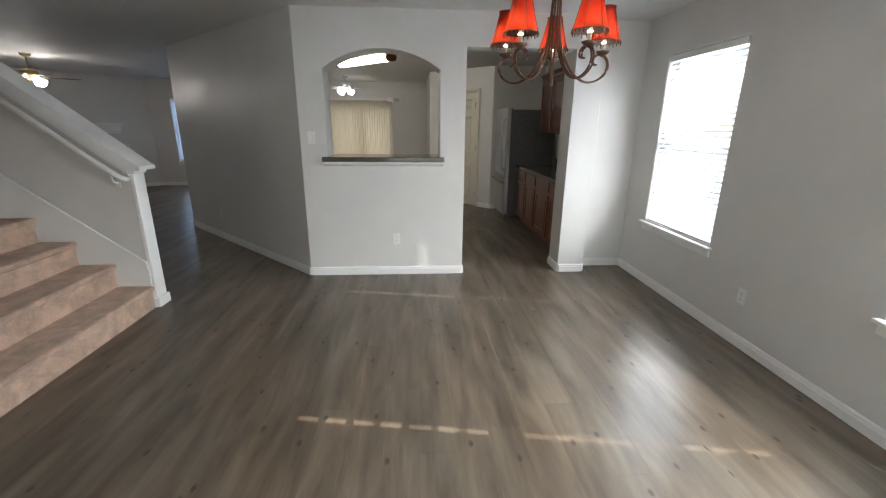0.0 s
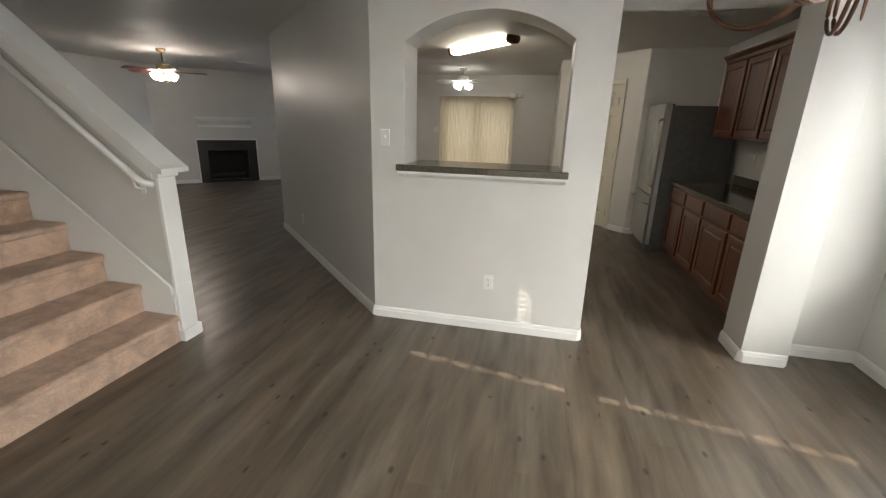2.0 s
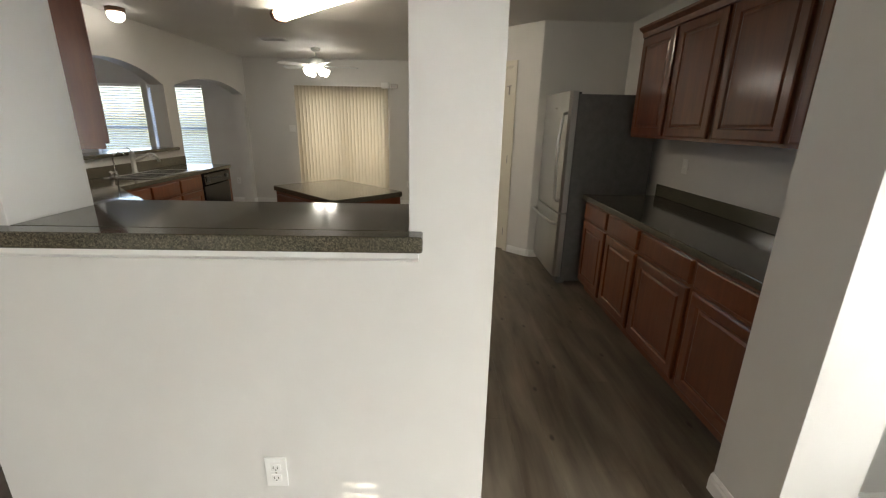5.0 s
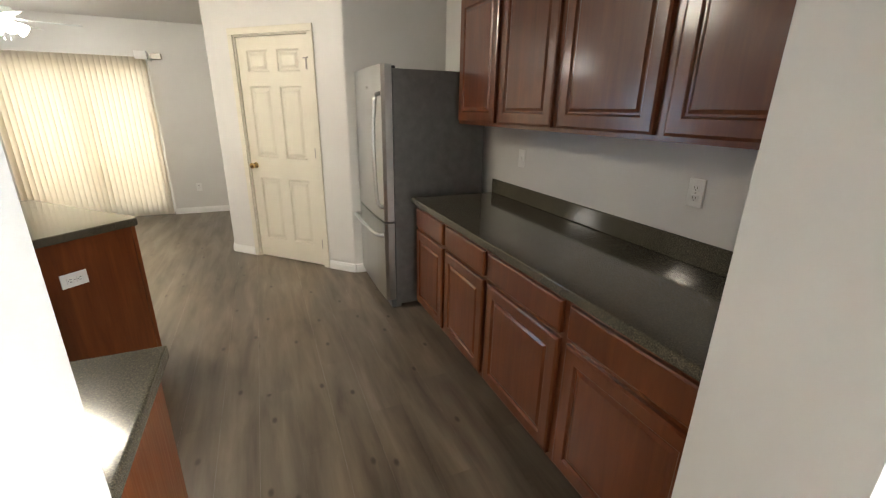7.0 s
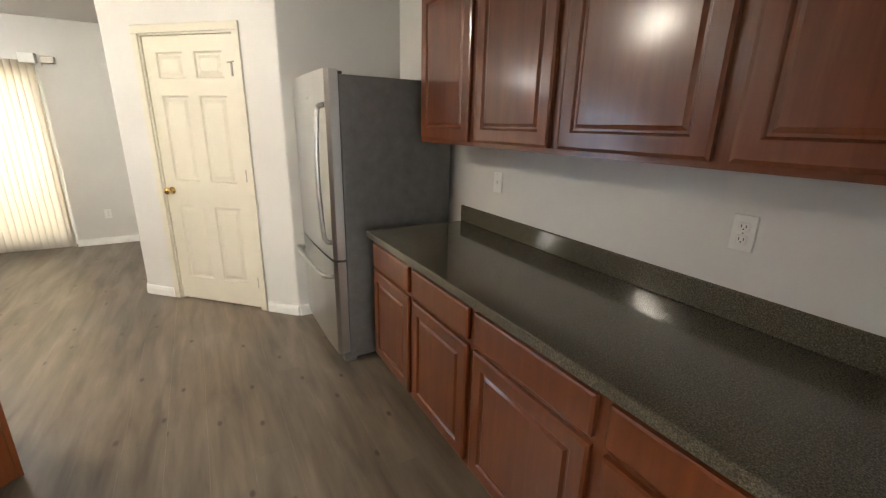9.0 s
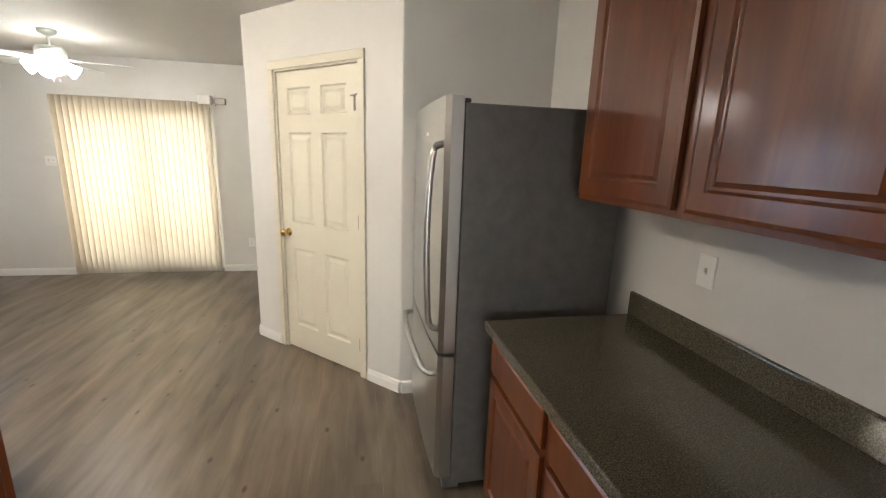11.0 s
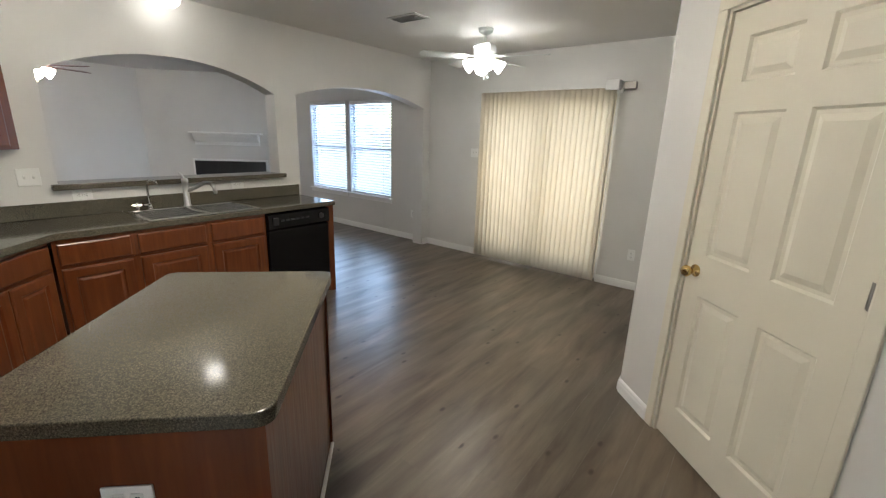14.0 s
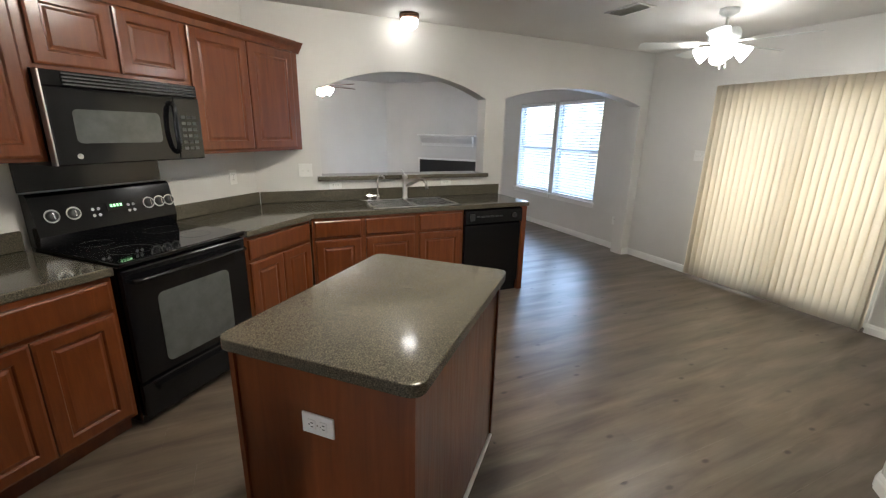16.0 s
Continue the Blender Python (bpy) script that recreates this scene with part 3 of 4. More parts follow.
smooth(part("rail", tube([(-0.02, -0.005, 1.03), (-0.03, -0.05, 1.045), (-0.06, -0.065, 1.07), (-0.12, -0.065, 1.117), (-1.6, -0.065, 1.117 + 1.48 * 0.785)], 0.021, 12), TRIM, rail))
for dx in (-0.10, -1.2):
    z = 1.117 + (-dx - 0.12) * 0.785
    b = tube([(dx, -0.001, z - 0.10), (dx, -0.05, z - 0.085), (dx, -0.065, z - 0.02)], 0.008, 8)
    box(dx - 0.02, dx + 0.02, -0.006, 0.0, z - 0.13, z - 0.07, 0.002, bm=b)
    part("bracket", b, TRIM, rail)


# ---------------------------------------------------------------- pass-through ledges
def ledge(m, x0, x1, y0, y1, z1, t, mould, depth, label):
    """A laminate ledge with rounded edge; y0 is its front edge."""
    e = thing("bar_ledge", m, label, "counter")
    part("slab", box(x0, x1, y0, y1, z1 - t, z1, 0.007, 2), LAMINATE, e)
    if mould:
        b = prism([(y0 + 0.012, z1 - t), (y0 + 0.016, z1 - t - 0.018), (-0.002, z1 - t - 0.045), (-0.002, z1 - t)], "x", x0 + 0.012, x1 - 0.012)
        part("moulding", b, TRIM, e, "white cove moulding below ledge")
    part("top", box(x0 + 0.047, x1 - 0.043, 0.0, depth, z1 - t + 0.001, z1 - 0.001, 0.002), LAMINATE, e)
    return e


ledge(pose(0, 4.22, 0), -0.885, 0.295, -0.075, -0.001, 1.222, 0.045, True, 0.40, "speckled grey laminate bar ledge in arched pass-through")
sm = pose(-3.05, 0, 0, 0, 0, 90)
ledge(sm, 6.93, 8.70, -0.06, -0.001, 1.145, 0.04, False, 0.23, "dark laminate ledge below the sink arch")


# ---------------------------------------------------------------- outlets and switches
def outlet(m, label="white duplex outlet on the wall", flat=False):
    o = thing("wall_outlet", m, label, "outlet", "wall outlets")
    part("plate", box(-0.036, 0.036, -0.007, 0.0, -0.058, 0.058, 0.003, 2), PLASTIC, o)
    for z in (-0.021, 0.021):
        r = part("receptacle", box(-0.017, 0.017, -0.0095, -0.006, z - 0.014, z + 0.014, 0.003, 2), PLASTIC, o)
        s = box(-0.008, -0.0055, -0.0102, -0.009, z - 0.003, z + 0.007)
        box(0.0055, 0.008, -0.0102, -0.009, z - 0.003, z + 0.006, bm=s)
        box(-0.002, 0.002, -0.0102, -0.009, z - 0.010, z - 0.006, bm=s)
        part("slots", s, SLOT_SHADE, r)
    part("screw", turned([(0.003, 0), (0.003, 0.001)], 8), HINGE, o).matrix_basis = pose(0, -0.0072, 0, 90, 0, 0)
    return o


def light_switch(m, gangs=1, label="white toggle light switch on the wall"):
    o = thing("light_switch", m, label, "switch", "light switches")
    w = 0.036 + 0.023 * (gangs - 1)
    part("plate", box(-w, w, -0.007, 0.0, -0.058, 0.058, 0.003, 2), PLASTIC, o)
    for k in range(gangs):
        x = (k - (gangs - 1) / 2) * 0.046
        part("toggle", prism([(-0.007, -0.012), (-0.018, 0.004), (-0.016, 0.010), (-0.007, 0.012)], "x", x - 0.005, x + 0.005), PLASTIC, o)
    return o


outlet(pose(-0.19, 4.22, 0.385))
light_switch(pose(-0.985, 4.22, 1.40))
outlet(pose(2.34, 2.62, 0.37, 0, 0, -90))
outlet(pose(-2.62, 5.75, 0.36, 0, 0, -45))
outlet(pose(2.34, 5.18, 1.21, 0, 0, -90))
light_switch(pose(2.34, 6.47, 1.21, 0, 0, -90))
light_switch(pose(-2.27, 11.0, 1.36), 2, "white double light switch beside the patio blind")
outlet(pose(-0.18, 11.0, 0.38))
outlet(pose(-3.35, 11.0, 0.40))
light_switch(pose(-3.05, 6.83, 1.20, 0, 0, 90), 2, "white double light switch beside the sink arch")
o = outlet(pose(-3.05, 7.09, 1.06, 0, 0, 90) @ pose(0, 0, 0, 0, 90, 0), "white outlet mounted sideways above sink backsplash")
copy_thing(o, pose(-3.05, 8.22, 1.06, 0, 0, 90) @ pose(0, 0, 0, 0, 90, 0))
DG = pose(1.685, 1.685, 0, 0, 0, 135)
outlet(DG @ pose(6.45, 0, 1.17))


# ---------------------------------------------------------------- kitchen cabinets
RT = pose(2.34, 0, 0, 0, 0, -90)
SK = pose(-3.05, 0, 0, 0, 0, 90)
PT = pose(0, 4.52, 0, 0, 0, 180)


def base_cabinet(m, x0, x1, depth, doors, drawers, label, drawer_h=0.135, gap=0.022, well=False):
    """A floor cabinet: body with toe kick, drawer fronts above raised-panel doors."""
    c = thing("base_cabinet", m @ pose((x0 + x1) / 2, 0, 0), label, "cabinet", "cherry base cabinets")
    h = (x1 - x0) / 2
    b = box(-h, h, -depth, -0.002, 0.10, 0.70 if well else 0.872)
    if well:
        box(-h, h, -depth, -depth + 0.02, 0.7005, 0.872, bm=b)
    part("body", b, CHERRY, c)
    part("toe_kick", box(-h, h, -depth + 0.07, -0.002, 0.0, 0.0995), CHERRY, c)
    for kind, n, z0, z1 in (("drawer_front", drawers, 0.865 - 0.02 - drawer_h, 0.845), ("door", doors, 0.125, 0.845 - drawer_h - 0.025 if drawers else 0.845)):
        for i in range(n):
            w = (2 * h - 2 * gap + 0.006) / n
            a = -h + gap - 0.003 + i * w
            part(kind, raised(a + 0.003, a + w - 0.003, z0, z1, -depth - 0.02, 0.0195, 0.0 if kind == "drawer_front" else 0.055), CHERRY, c)
    return c


def upper_cabinet(m, x0, x1, z0, z1, doors, label, depth=0.33, crown=True):
    c = thing("wall_cabinet", m @ pose((x0 + x1) / 2, 0, 0), label, "cabinet", "cherry wall cabinets")
    h = (x1 - x0) / 2
    part("body", box(-h, h, -depth, -0.002, z0, z1), CHERRY, c)
    for i in range(doors):
        w = (2 * h - 0.036) / doors
        a = -h + 0.018 + i * w
        part("door", raised(a + 0.006, a + w - 0.006, z0 + 0.02, z1 - 0.025, -depth - 0.02, 0.0195), CHERRY, c)
    if crown:
        prof = [(-depth + 0.01, z1 - 0.02), (-depth - 0.012, z1 - 0.015), (-depth - 0.02, z1 + 0.02), (-depth - 0.05, z1 + 0.045), (-depth - 0.055, z1 + 0.06), (-depth + 0.01, z1 + 0.06)]
        part("crown_moulding", prism(prof, "x", -h, h), CHERRY, c)
    return c


def slab(name, outline, z0, z1, label, bevel=0.008):
    """A countertop cut to an outline, with rounded front edges."""
    b = prism(outline, "z", z0, z1)
    bmesh.ops.recalc_face_normals(b, faces=b.faces)
    bmesh.ops.bevel(b, geom=[e for e in b.edges if abs(e.verts[0].co.z - e.verts[1].co.z) < 1e-5], offset=bevel, segments=3, affect="EDGES", profile=0.5)
    return tagged(part(name, b, LAMINATE), label, "counter")


# run along the east wall
EL = "cherry base cabinet with drawer above raised-panel door"
for y0, y1 in ((6.81, 6.285), (6.285, 5.745), (5.745, 5.13), (5.13, 4.525)):
    base_cabinet(RT, -y0, -y1, 0.635, 1, 1, EL)


def counter(name, m, label):
    return thing(name, m, label, "counter")


def piece(outline, owner):
    """One laminate slab of a countertop."""
    o = slab("slab", outline, 0.873, 0.915, "", 0.006)
    del o["category"]
    o.parent = owner


def strip(m, x0, x1, owner):
    s = part("backsplash", box(x0, x1, -0.02, -0.001, 0.9155, 1.02, 0.006, 3), LAMINATE, owner)
    s.matrix_basis = m


ec = counter("countertop", pose(0, 0, 0), "long speckled dark laminate countertop with low backsplash")
piece([(1.665, 6.83), (2.338, 6.83), (2.338, 4.523), (1.665, 4.523)], ec)
strip(RT, -6.83, -4.523, ec)
UL = "cherry wall cabinet with raised-panel door and crown moulding"
for y0, y1 in ((6.80, 6.26), (6.26, 5.715), (5.715, 5.125), (5.125, 4.525)):
    upper_cabinet(RT, -y0, -y1, 1.425, 2.21, 1, UL)

# range wall
DL = "cherry base cabinet with raised-panel doors by the range"
base_cabinet(DG, 5.87, 6.53, 0.66, 2, 1, DL)
base_cabinet(DG, 4.36, 5.06, 0.66, 2, 1, DL)
upper_cabinet(DG, 5.885, 6.86, 1.385, 2.17, 2, "cherry wall cabinet with two raised-panel doors and crown")
upper_cabinet(DG, 5.09, 5.885, 1.80, 2.17, 2, "short cherry wall cabinet above the microwave", crown=True)
upper_cabinet(DG, 4.12, 5.09, 1.385, 2.17, 2, "cherry wall cabinet with two doors beside microwave")
b = part("crown_return", prism([(-0.33, 2.15), (-0.38, 2.23), (0.0, 2.23), (0.0, 2.15)], "x", 0.0, 0.085), CHERRY)
b.parent = next(o for o in scene.objects if o.name == "wall_cabinet.004")
b.matrix_basis = pose(0.4885, 0, 0)
end = part("end_stile", box(0.488, 0.543, -0.33, -0.002, 1.385, 2.149), CHERRY, b.parent)


def dg(a, d):
    """A point at a along the range wall and d in front of it."""
    p = DG @ Vector((a, -d, 0))
    return (p.x, p.y)


# corner counter with the sink
sc = thing("countertop", pose(0, 0, 0), "speckled dark laminate countertop cut out for the sink", "counter")

piece([(-3.048, 8.86), (-2.445, 8.86), (-2.445, 8.115), (-3.048, 8.115)], sc)
piece([(-2.51, 8.1145), (-2.445, 8.1145), (-2.445, 7.3105), (-2.51, 7.3105)], sc)
piece([(-3.048, 8.1145), (-3.005, 8.1145), (-3.005, 7.3105), (-3.048, 7.3105)], sc)
piece([(-3.048, 7.31), (-2.445, 7.31), (-2.445, 6.805), dg(5.868, 0.695), dg(5.868, 0.002), (-3.048, 6.425)], sc)
pc = counter("countertop", pose(0, 0, 0), "speckled laminate countertop behind the pass-through wall")
piece([dg(5.06, 0.695), (-0.94, 5.20), (0.42, 5.20), (0.42, 4.523), (-1.14, 4.523), dg(5.06, 0.002)], pc)
strip(SK, 6.44, 8.86, sc)
strip(DG, 5.87, 6.70, sc)
strip(DG, 4.10, 5.06, pc)
SL = "cherry sink cabinet with drawer front above raised-panel door"
for a, b_ in ((6.785, 7.20), (7.20, 7.68), (7.68, 8.145)):
    base_cabinet(SK, a, b_, 0.58, 1, 1, SL, well=True)
base_cabinet(PT, -0.40, 0.45, 0.64, 2, 2, "cherry base cabinet backing the pass-through wall")
p = part("end_panel", box(8.79, 8.845, -0.59, -0.002, 0.0, 0.872), CHERRY)
p.matrix_world = SK
tagged(p, "cherry end panel beside the dishwasher", "cabinet panel")

# dishwasher
dw = thing("dishwasher", SK @ pose(8.467, 0, 0), "black built-in dishwasher with button panel", "dishwasher")
part("body", box(-0.315, 0.315, -0.56, -0.01, 0.0, 0.868), BLACK, dw)
part("door", box(-0.31, 0.31, -0.60, -0.562, 0.11, 0.715, 0.008, 2), BLACK, dw)
cp = part("control_panel", prism([(-0.602, 0.722), (-0.617, 0.735), (-0.612, 0.855), (-0.60, 0.862), (-0.562, 0.862), (-0.562, 0.722)], "x", -0.31, 0.31), BLACK, dw)
part("kick_plate", box(-0.31, 0.31, -0.545, -0.5605 + 0.001, 0.0, 0.10), DARKPLASTIC, dw)
for i in range(6):
    part("button", box(-0.20 + i * 0.05, -0.165 + i * 0.05, -0.622, -0.612, 0.79, 0.805, 0.002), DARKPLASTIC, cp)
part("dial", turned([(0.026, 0), (0.024, 0.016), (0.006, 0.02)], 20), DARKPLASTIC, cp).matrix_basis = pose(0.22, -0.613, 0.795, 90, 0, 0)
part("latch", box(-0.27, -0.22, -0.63, -0.612, 0.765, 0.83, 0.006, 2), DARKPLASTIC, cp)

# sink
sk = thing("kitchen_sink", SK @ pose(7.7125, -0.305, 0.915), "stainless steel double-bowl drop-in kitchen sink", "sink")
W, D = 0.405, 0.255
rim = bmesh.new()
for a, b_, c, d in ((-W, W, -D - 0.012, -D + 0.028), (-W, W, D - 0.085, D), (-W, -W + 0.03, -D + 0.028, D - 0.085), (W - 0.03, W, -D + 0.028, D - 0.085), (-0.02, 0.02, -D + 0.028, D - 0.085)):
    box(a, b_, c, d, -0.002, 0.010, 0.004, bm=rim)
part("rim", rim, SINKSTEEL, sk)
for x0, x1 in ((-W + 0.03, -0.02), (0.02, W - 0.03)):
    b = box(x0, x1, -D + 0.028, D - 0.085, -0.18, 0.003)
    b.faces.ensure_lookup_table()
    top = max(b.faces, key=lambda f_: f_.calc_center_median().z)
    bmesh.ops.delete(b, geom=[top], context="FACES")
    vert = [e for e in b.edges if len(e.link_faces) == 2]
    bmesh.ops.bevel(b, geom=vert, offset=0.04, segments=4, affect="EDGES", profile=0.5)
    bowl = smooth(part("bowl", b, SINKSTEEL, sk))
    part("drain", turned([(0.04, 0), (0.04, 0.004), (0.015, 0.002)], 18), CHROME, bowl).matrix_basis = pose((x0 + x1) / 2, -0.03, -0.179)
fc = thing("kitchen_faucet", SK @ pose(7.74, -0.10, 0.921), "chrome kitchen faucet with lever and pull-out spout", "faucet")
smooth(part("body", turned([(0.03, 0), (0.03, 0.008), (0.024, 0.015), (0.023, 0.19), (0.026, 0.2), (0.024, 0.225), (0.008, 0.235)], 16), STEEL, fc))
smooth(part("spout", tube([(0.0, 0.0, 0.12), (0.05, -0.04, 0.15), (0.11, -0.10, 0.195), (0.14, -0.14, 0.195), (0.155, -0.17, 0.165), (0.158, -0.18, 0.11)], 0.016, 12), STEEL, fc))
smooth(part("lever", tube([(0, 0, 0.225), (-0.015, 0.01, 0.26), (-0.035, 0.02, 0.275)], 0.007, 8), STEEL, fc))
sp = thing("water_filter_tap", SK @ pose(7.47, -0.09, 0.921), "slim chrome filtered water tap", "faucet")
smooth(part("spout", tube([(0, 0, 0), (0, 0, 0.18), (0.005, -0.015, 0.215), (0.02, -0.05, 0.235), (0.035, -0.085, 0.225), (0.04, -0.10, 0.20)], 0.008, 8), CHROME, sp))
smooth(part("base", turned([(0.022, 0), (0.02, 0.03), (0.012, 0.05)], 14), CHROME, sp))
smooth(part("handle", tube([(-0.0, -0.01, 0.04), (-0.05, -0.05, 0.045)], 0.009, 8), CHROME, sp))
ss = thing("side_valve", SK @ pose(7.38, -0.11, 0.921), "small chrome side valve on the sink rim", "faucet")
smooth(part("valve_body", turned([(0.02, 0), (0.018, 0.035), (0.012, 0.06), (0.004, 0.065)], 14), CHROME, ss))
part("valve_handle", tube([(-0.03, 0, 0.045), (0.03, -0.01, 0.045)], 0.008, 8), CHROME, ss)


# ---------------------------------------------------------------- range and microwave
rg = thing("electric_range", DG @ pose(5.465, 0, 0), "black freestanding electric range with glass cooktop", "stove")
part("body", box(-0.38, 0.38, -0.655, -0.015, 0.03, 0.895), BLACK, rg)
part("cooktop", box(-0.382, 0.382, -0.70, -0.015, 0.896, 0.925, 0.008, 2), BLACKGLASS, rg)
for x, y, r in ((-0.19, -0.5, 0.105), (0.19, -0.5, 0.085), (-0.19, -0.22, 0.08), (0.19, -0.22, 0.105)):
    b = turned([(r, -0.002), (r, 0.0002), (r - 0.003, 0.0002), (r - 0.003, -0.002)], 40)
    part("burner_ring", b, OVENGLASS, rg).matrix_basis = pose(x, y, 0.9255)
dr = part("oven_door", box(-0.375, 0.375, -0.695, -0.657, 0.27, 0.885, 0.01, 2), BLACK, rg)
part("oven_window", prism(rounded(-0.225, 0.225, 0.32, 0.72, 0.035), "y", -0.6985, -0.694), OVENGLASS, dr)
hb = tube([(-0.34, -0.69, 0.825), (-0.33, -0.735, 0.825), (-0.29, -0.742, 0.825), (0.29, -0.742, 0.825), (0.33, -0.735, 0.825), (0.34, -0.69, 0.825)], 0.014, 10)
smooth(part("handle", hb, BLACK, dr))
dw2 = part("storage_drawer", box(-0.375, 0.375, -0.69, -0.657, 0.06, 0.258, 0.01, 2), BLACK, rg)
part("handle", prism([(-0.689, 0.19), (-0.715, 0.205), (-0.715, 0.225), (-0.689, 0.235)], "x", -0.30, 0.30), BLACK, dw2)
bp = part("back_panel", prism([(-0.10, 0.926), (-0.115, 0.985), (-0.075, 1.19), (-0.055, 1.205), (-0.015, 1.205), (-0.015, 0.926)], "x", -0.38, 0.38), BLACK, rg)
TILT_ = pose(0, -0.0965, 1.085, 79, 0, 0)
for x in (-0.30, -0.20, 0.215, 0.285, 0.35):
    k = smooth(part("knob", turned([(0.029, 0), (0.027, 0.006), (0.022, 0.02), (0.018, 0.022)], 20), DARKPLASTIC, bp))
    k.matrix_basis = TILT_ @ pose(x, 0, 0)
    part("dial_ring", turned([(0.036, 0.0), (0.036, 0.0022), (0.033, 0.0022), (0.033, 0.0)], 24), STEEL, k)
    part("pointer", box(-0.003, 0.003, -0.018, 0.018, 0.021, 0.026, 0.001), CHROME, k)
part("display", box(-0.05, 0.06, -0.025, 0.025, 0.0, 0.003), BLACKGLASS, bp).matrix_basis = TILT_ @ pose(0.02, 0.01, 0)
for i in range(4):
    part("clock_digit", box(-0.008 + 0.0, 0.005, -0.009, 0.009, 0.0032, 0.0042), CLOCK, bp).matrix_basis = TILT_ @ pose(-0.005 + i * 0.018, 0.012, 0)
for i in range(8):
    part("touch_button", turned([(0.009, 0), (0.008, 0.003)], 12), GREYMARK, bp).matrix_basis = TILT_ @ pose(-0.105 + (i % 2) * 0.03 + (0.195 if i > 3 else 0), -0.03 + ((i // 2) % 2) * 0.035, 0)
for x in (-0.34, 0.34):
    part("foot", box(x - 0.02, x + 0.02, -0.62, -0.58, 0.0, 0.03), DARKPLASTIC, rg)
st = part("splash_panel", box(5.085, 5.845, -0.008, -0.001, 1.21, 1.37), BLACKGLASS)
st.matrix_world = DG
tagged(st, "dark reflective splash panel behind the range", "wall panel")

mw = thing("microwave", DG @ pose(5.487, 0, 1.362), "black over-the-range microwave with curved handle", "microwave")
part("body", box(-0.395, 0.395, -0.375, -0.003, 0.0, 0.435), BLACK, mw)
part("door", box(-0.395, 0.225, -0.402, -0.376, 0.003, 0.36, 0.006, 2), BLACKGLASS, mw)
part("window", prism(rounded(-0.30, 0.13, 0.105, 0.265, 0.025), "y", -0.4045, -0.401), OVENGLASS, mw)
pn = part("keypad", box(0.228, 0.395, -0.402, -0.376, 0.003, 0.36, 0.006, 2), BLACKGLASS, mw)
for r in range(6):
    for c in range(3):
        part("key", box(0.262 + c * 0.036, 0.288 + c * 0.036, -0.4035, -0.4015, 0.06 + r * 0.036, 0.078 + r * 0.036), OVENGLASS if r < 5 else DARKPLASTIC, pn)
gr = part("vent_grille", box(-0.395, 0.395, -0.395, -0.376, 0.363, 0.433, 0.004), BLACK, mw)
for i in range(4):
    part("louvre", box(-0.31, 0.38, -0.402, -0.394, 0.371 + i * 0.016, 0.378 + i * 0.016), DARKPLASTIC, gr)
h = [(0.205, -0.40, 0.05), (0.205, -0.425, 0.06), (0.20, -0.438, 0.10), (0.195, -0.442, 0.18), (0.20, -0.438, 0.27), (0.205, -0.425, 0.315), (0.205, -0.40, 0.325)]
smooth(part("handle", tube(curved(h, 3), 0.014, 10), BLACK, mw))
part("badge", turned([(0.013, 0), (0.013, 0.002)], 20), STEEL, mw, "round plain silver badge").matrix_basis = pose(-0.30, -0.402, 0.045, 90, 0, 0)
part("end_trim", box(-0.402, -0.3955, -0.40, -0.36, 0.003, 0.43), STEEL, mw)


# ---------------------------------------------------------------- refrigerator
fg = thing("refrigerator", pose(2.32, 7.375, 0, 0, 0, -90), "stainless refrigerator with bottom freezer and grey sides", "refrigerator")
part("body", box(-0.43, 0.43, -0.745, -0.02, 0.03, 1.775, 0.006, 2), FRIDGE_SIDE, fg)
b = prism([(-0.43, -0.75), (-0.43, -0.80), (-0.41, -0.822), (-0.2, -0.832), (0.2, -0.832), (0.41, -0.822), (0.43, -0.80), (0.43, -0.75)], "z", 0.715, 1.80)
up = part("fresh_food_door", b, STEEL, fg)
b = prism([(-0.43, -0.75), (-0.43, -0.80), (-0.41, -0.822), (-0.2, -0.832), (0.2, -0.832), (0.41, -0.822), (0.43, -0.80), (0.43, -0.75)], "z", 0.075, 0.70)
lo = part("freezer_drawer", b, STEEL, fg)
part("toe_grille", box(-0.42, 0.42, -0.78, -0.70, 0.0, 0.07, 0.006), FRIDGE_SIDE, fg)
hp = [(0.385, -0.822, 0.82), (0.385, -0.855, 0.835), (0.385, -0.868, 0.90), (0.385, -0.878, 1.1), (0.385, -0.88, 1.22), (0.385, -0.878, 1.35), (0.385, -0.868, 1.53), (0.385, -0.855, 1.60), (0.385, -0.822, 1.615)]
smooth(part("handle", tube(curved(hp, 3), 0.015, 12), STEEL, up))
hp = [(-0.38, -0.822, 0.60), (-0.375, -0.862, 0.605), (-0.3, -0.885, 0.61), (0, -0.895, 0.612), (0.3, -0.885, 0.61), (0.375, -0.862, 0.605), (0.38, -0.822, 0.60)]
smooth(part("handle", tube(curved(hp, 3), 0.015, 12), STEEL, lo))
part("badge", box(0.02, 0.10, -0.8345, -0.831, 1.655, 1.672), CHROME, up)
part("hinge_cover", box(-0.42, -0.30, -0.80, -0.70, 1.776, 1.80, 0.006, 2), DARKPLASTIC, fg)
part("hinge_cover", box(0.34, 0.42, -0.80, -0.72, 1.776, 1.793, 0.006, 2), DARKPLASTIC, fg)


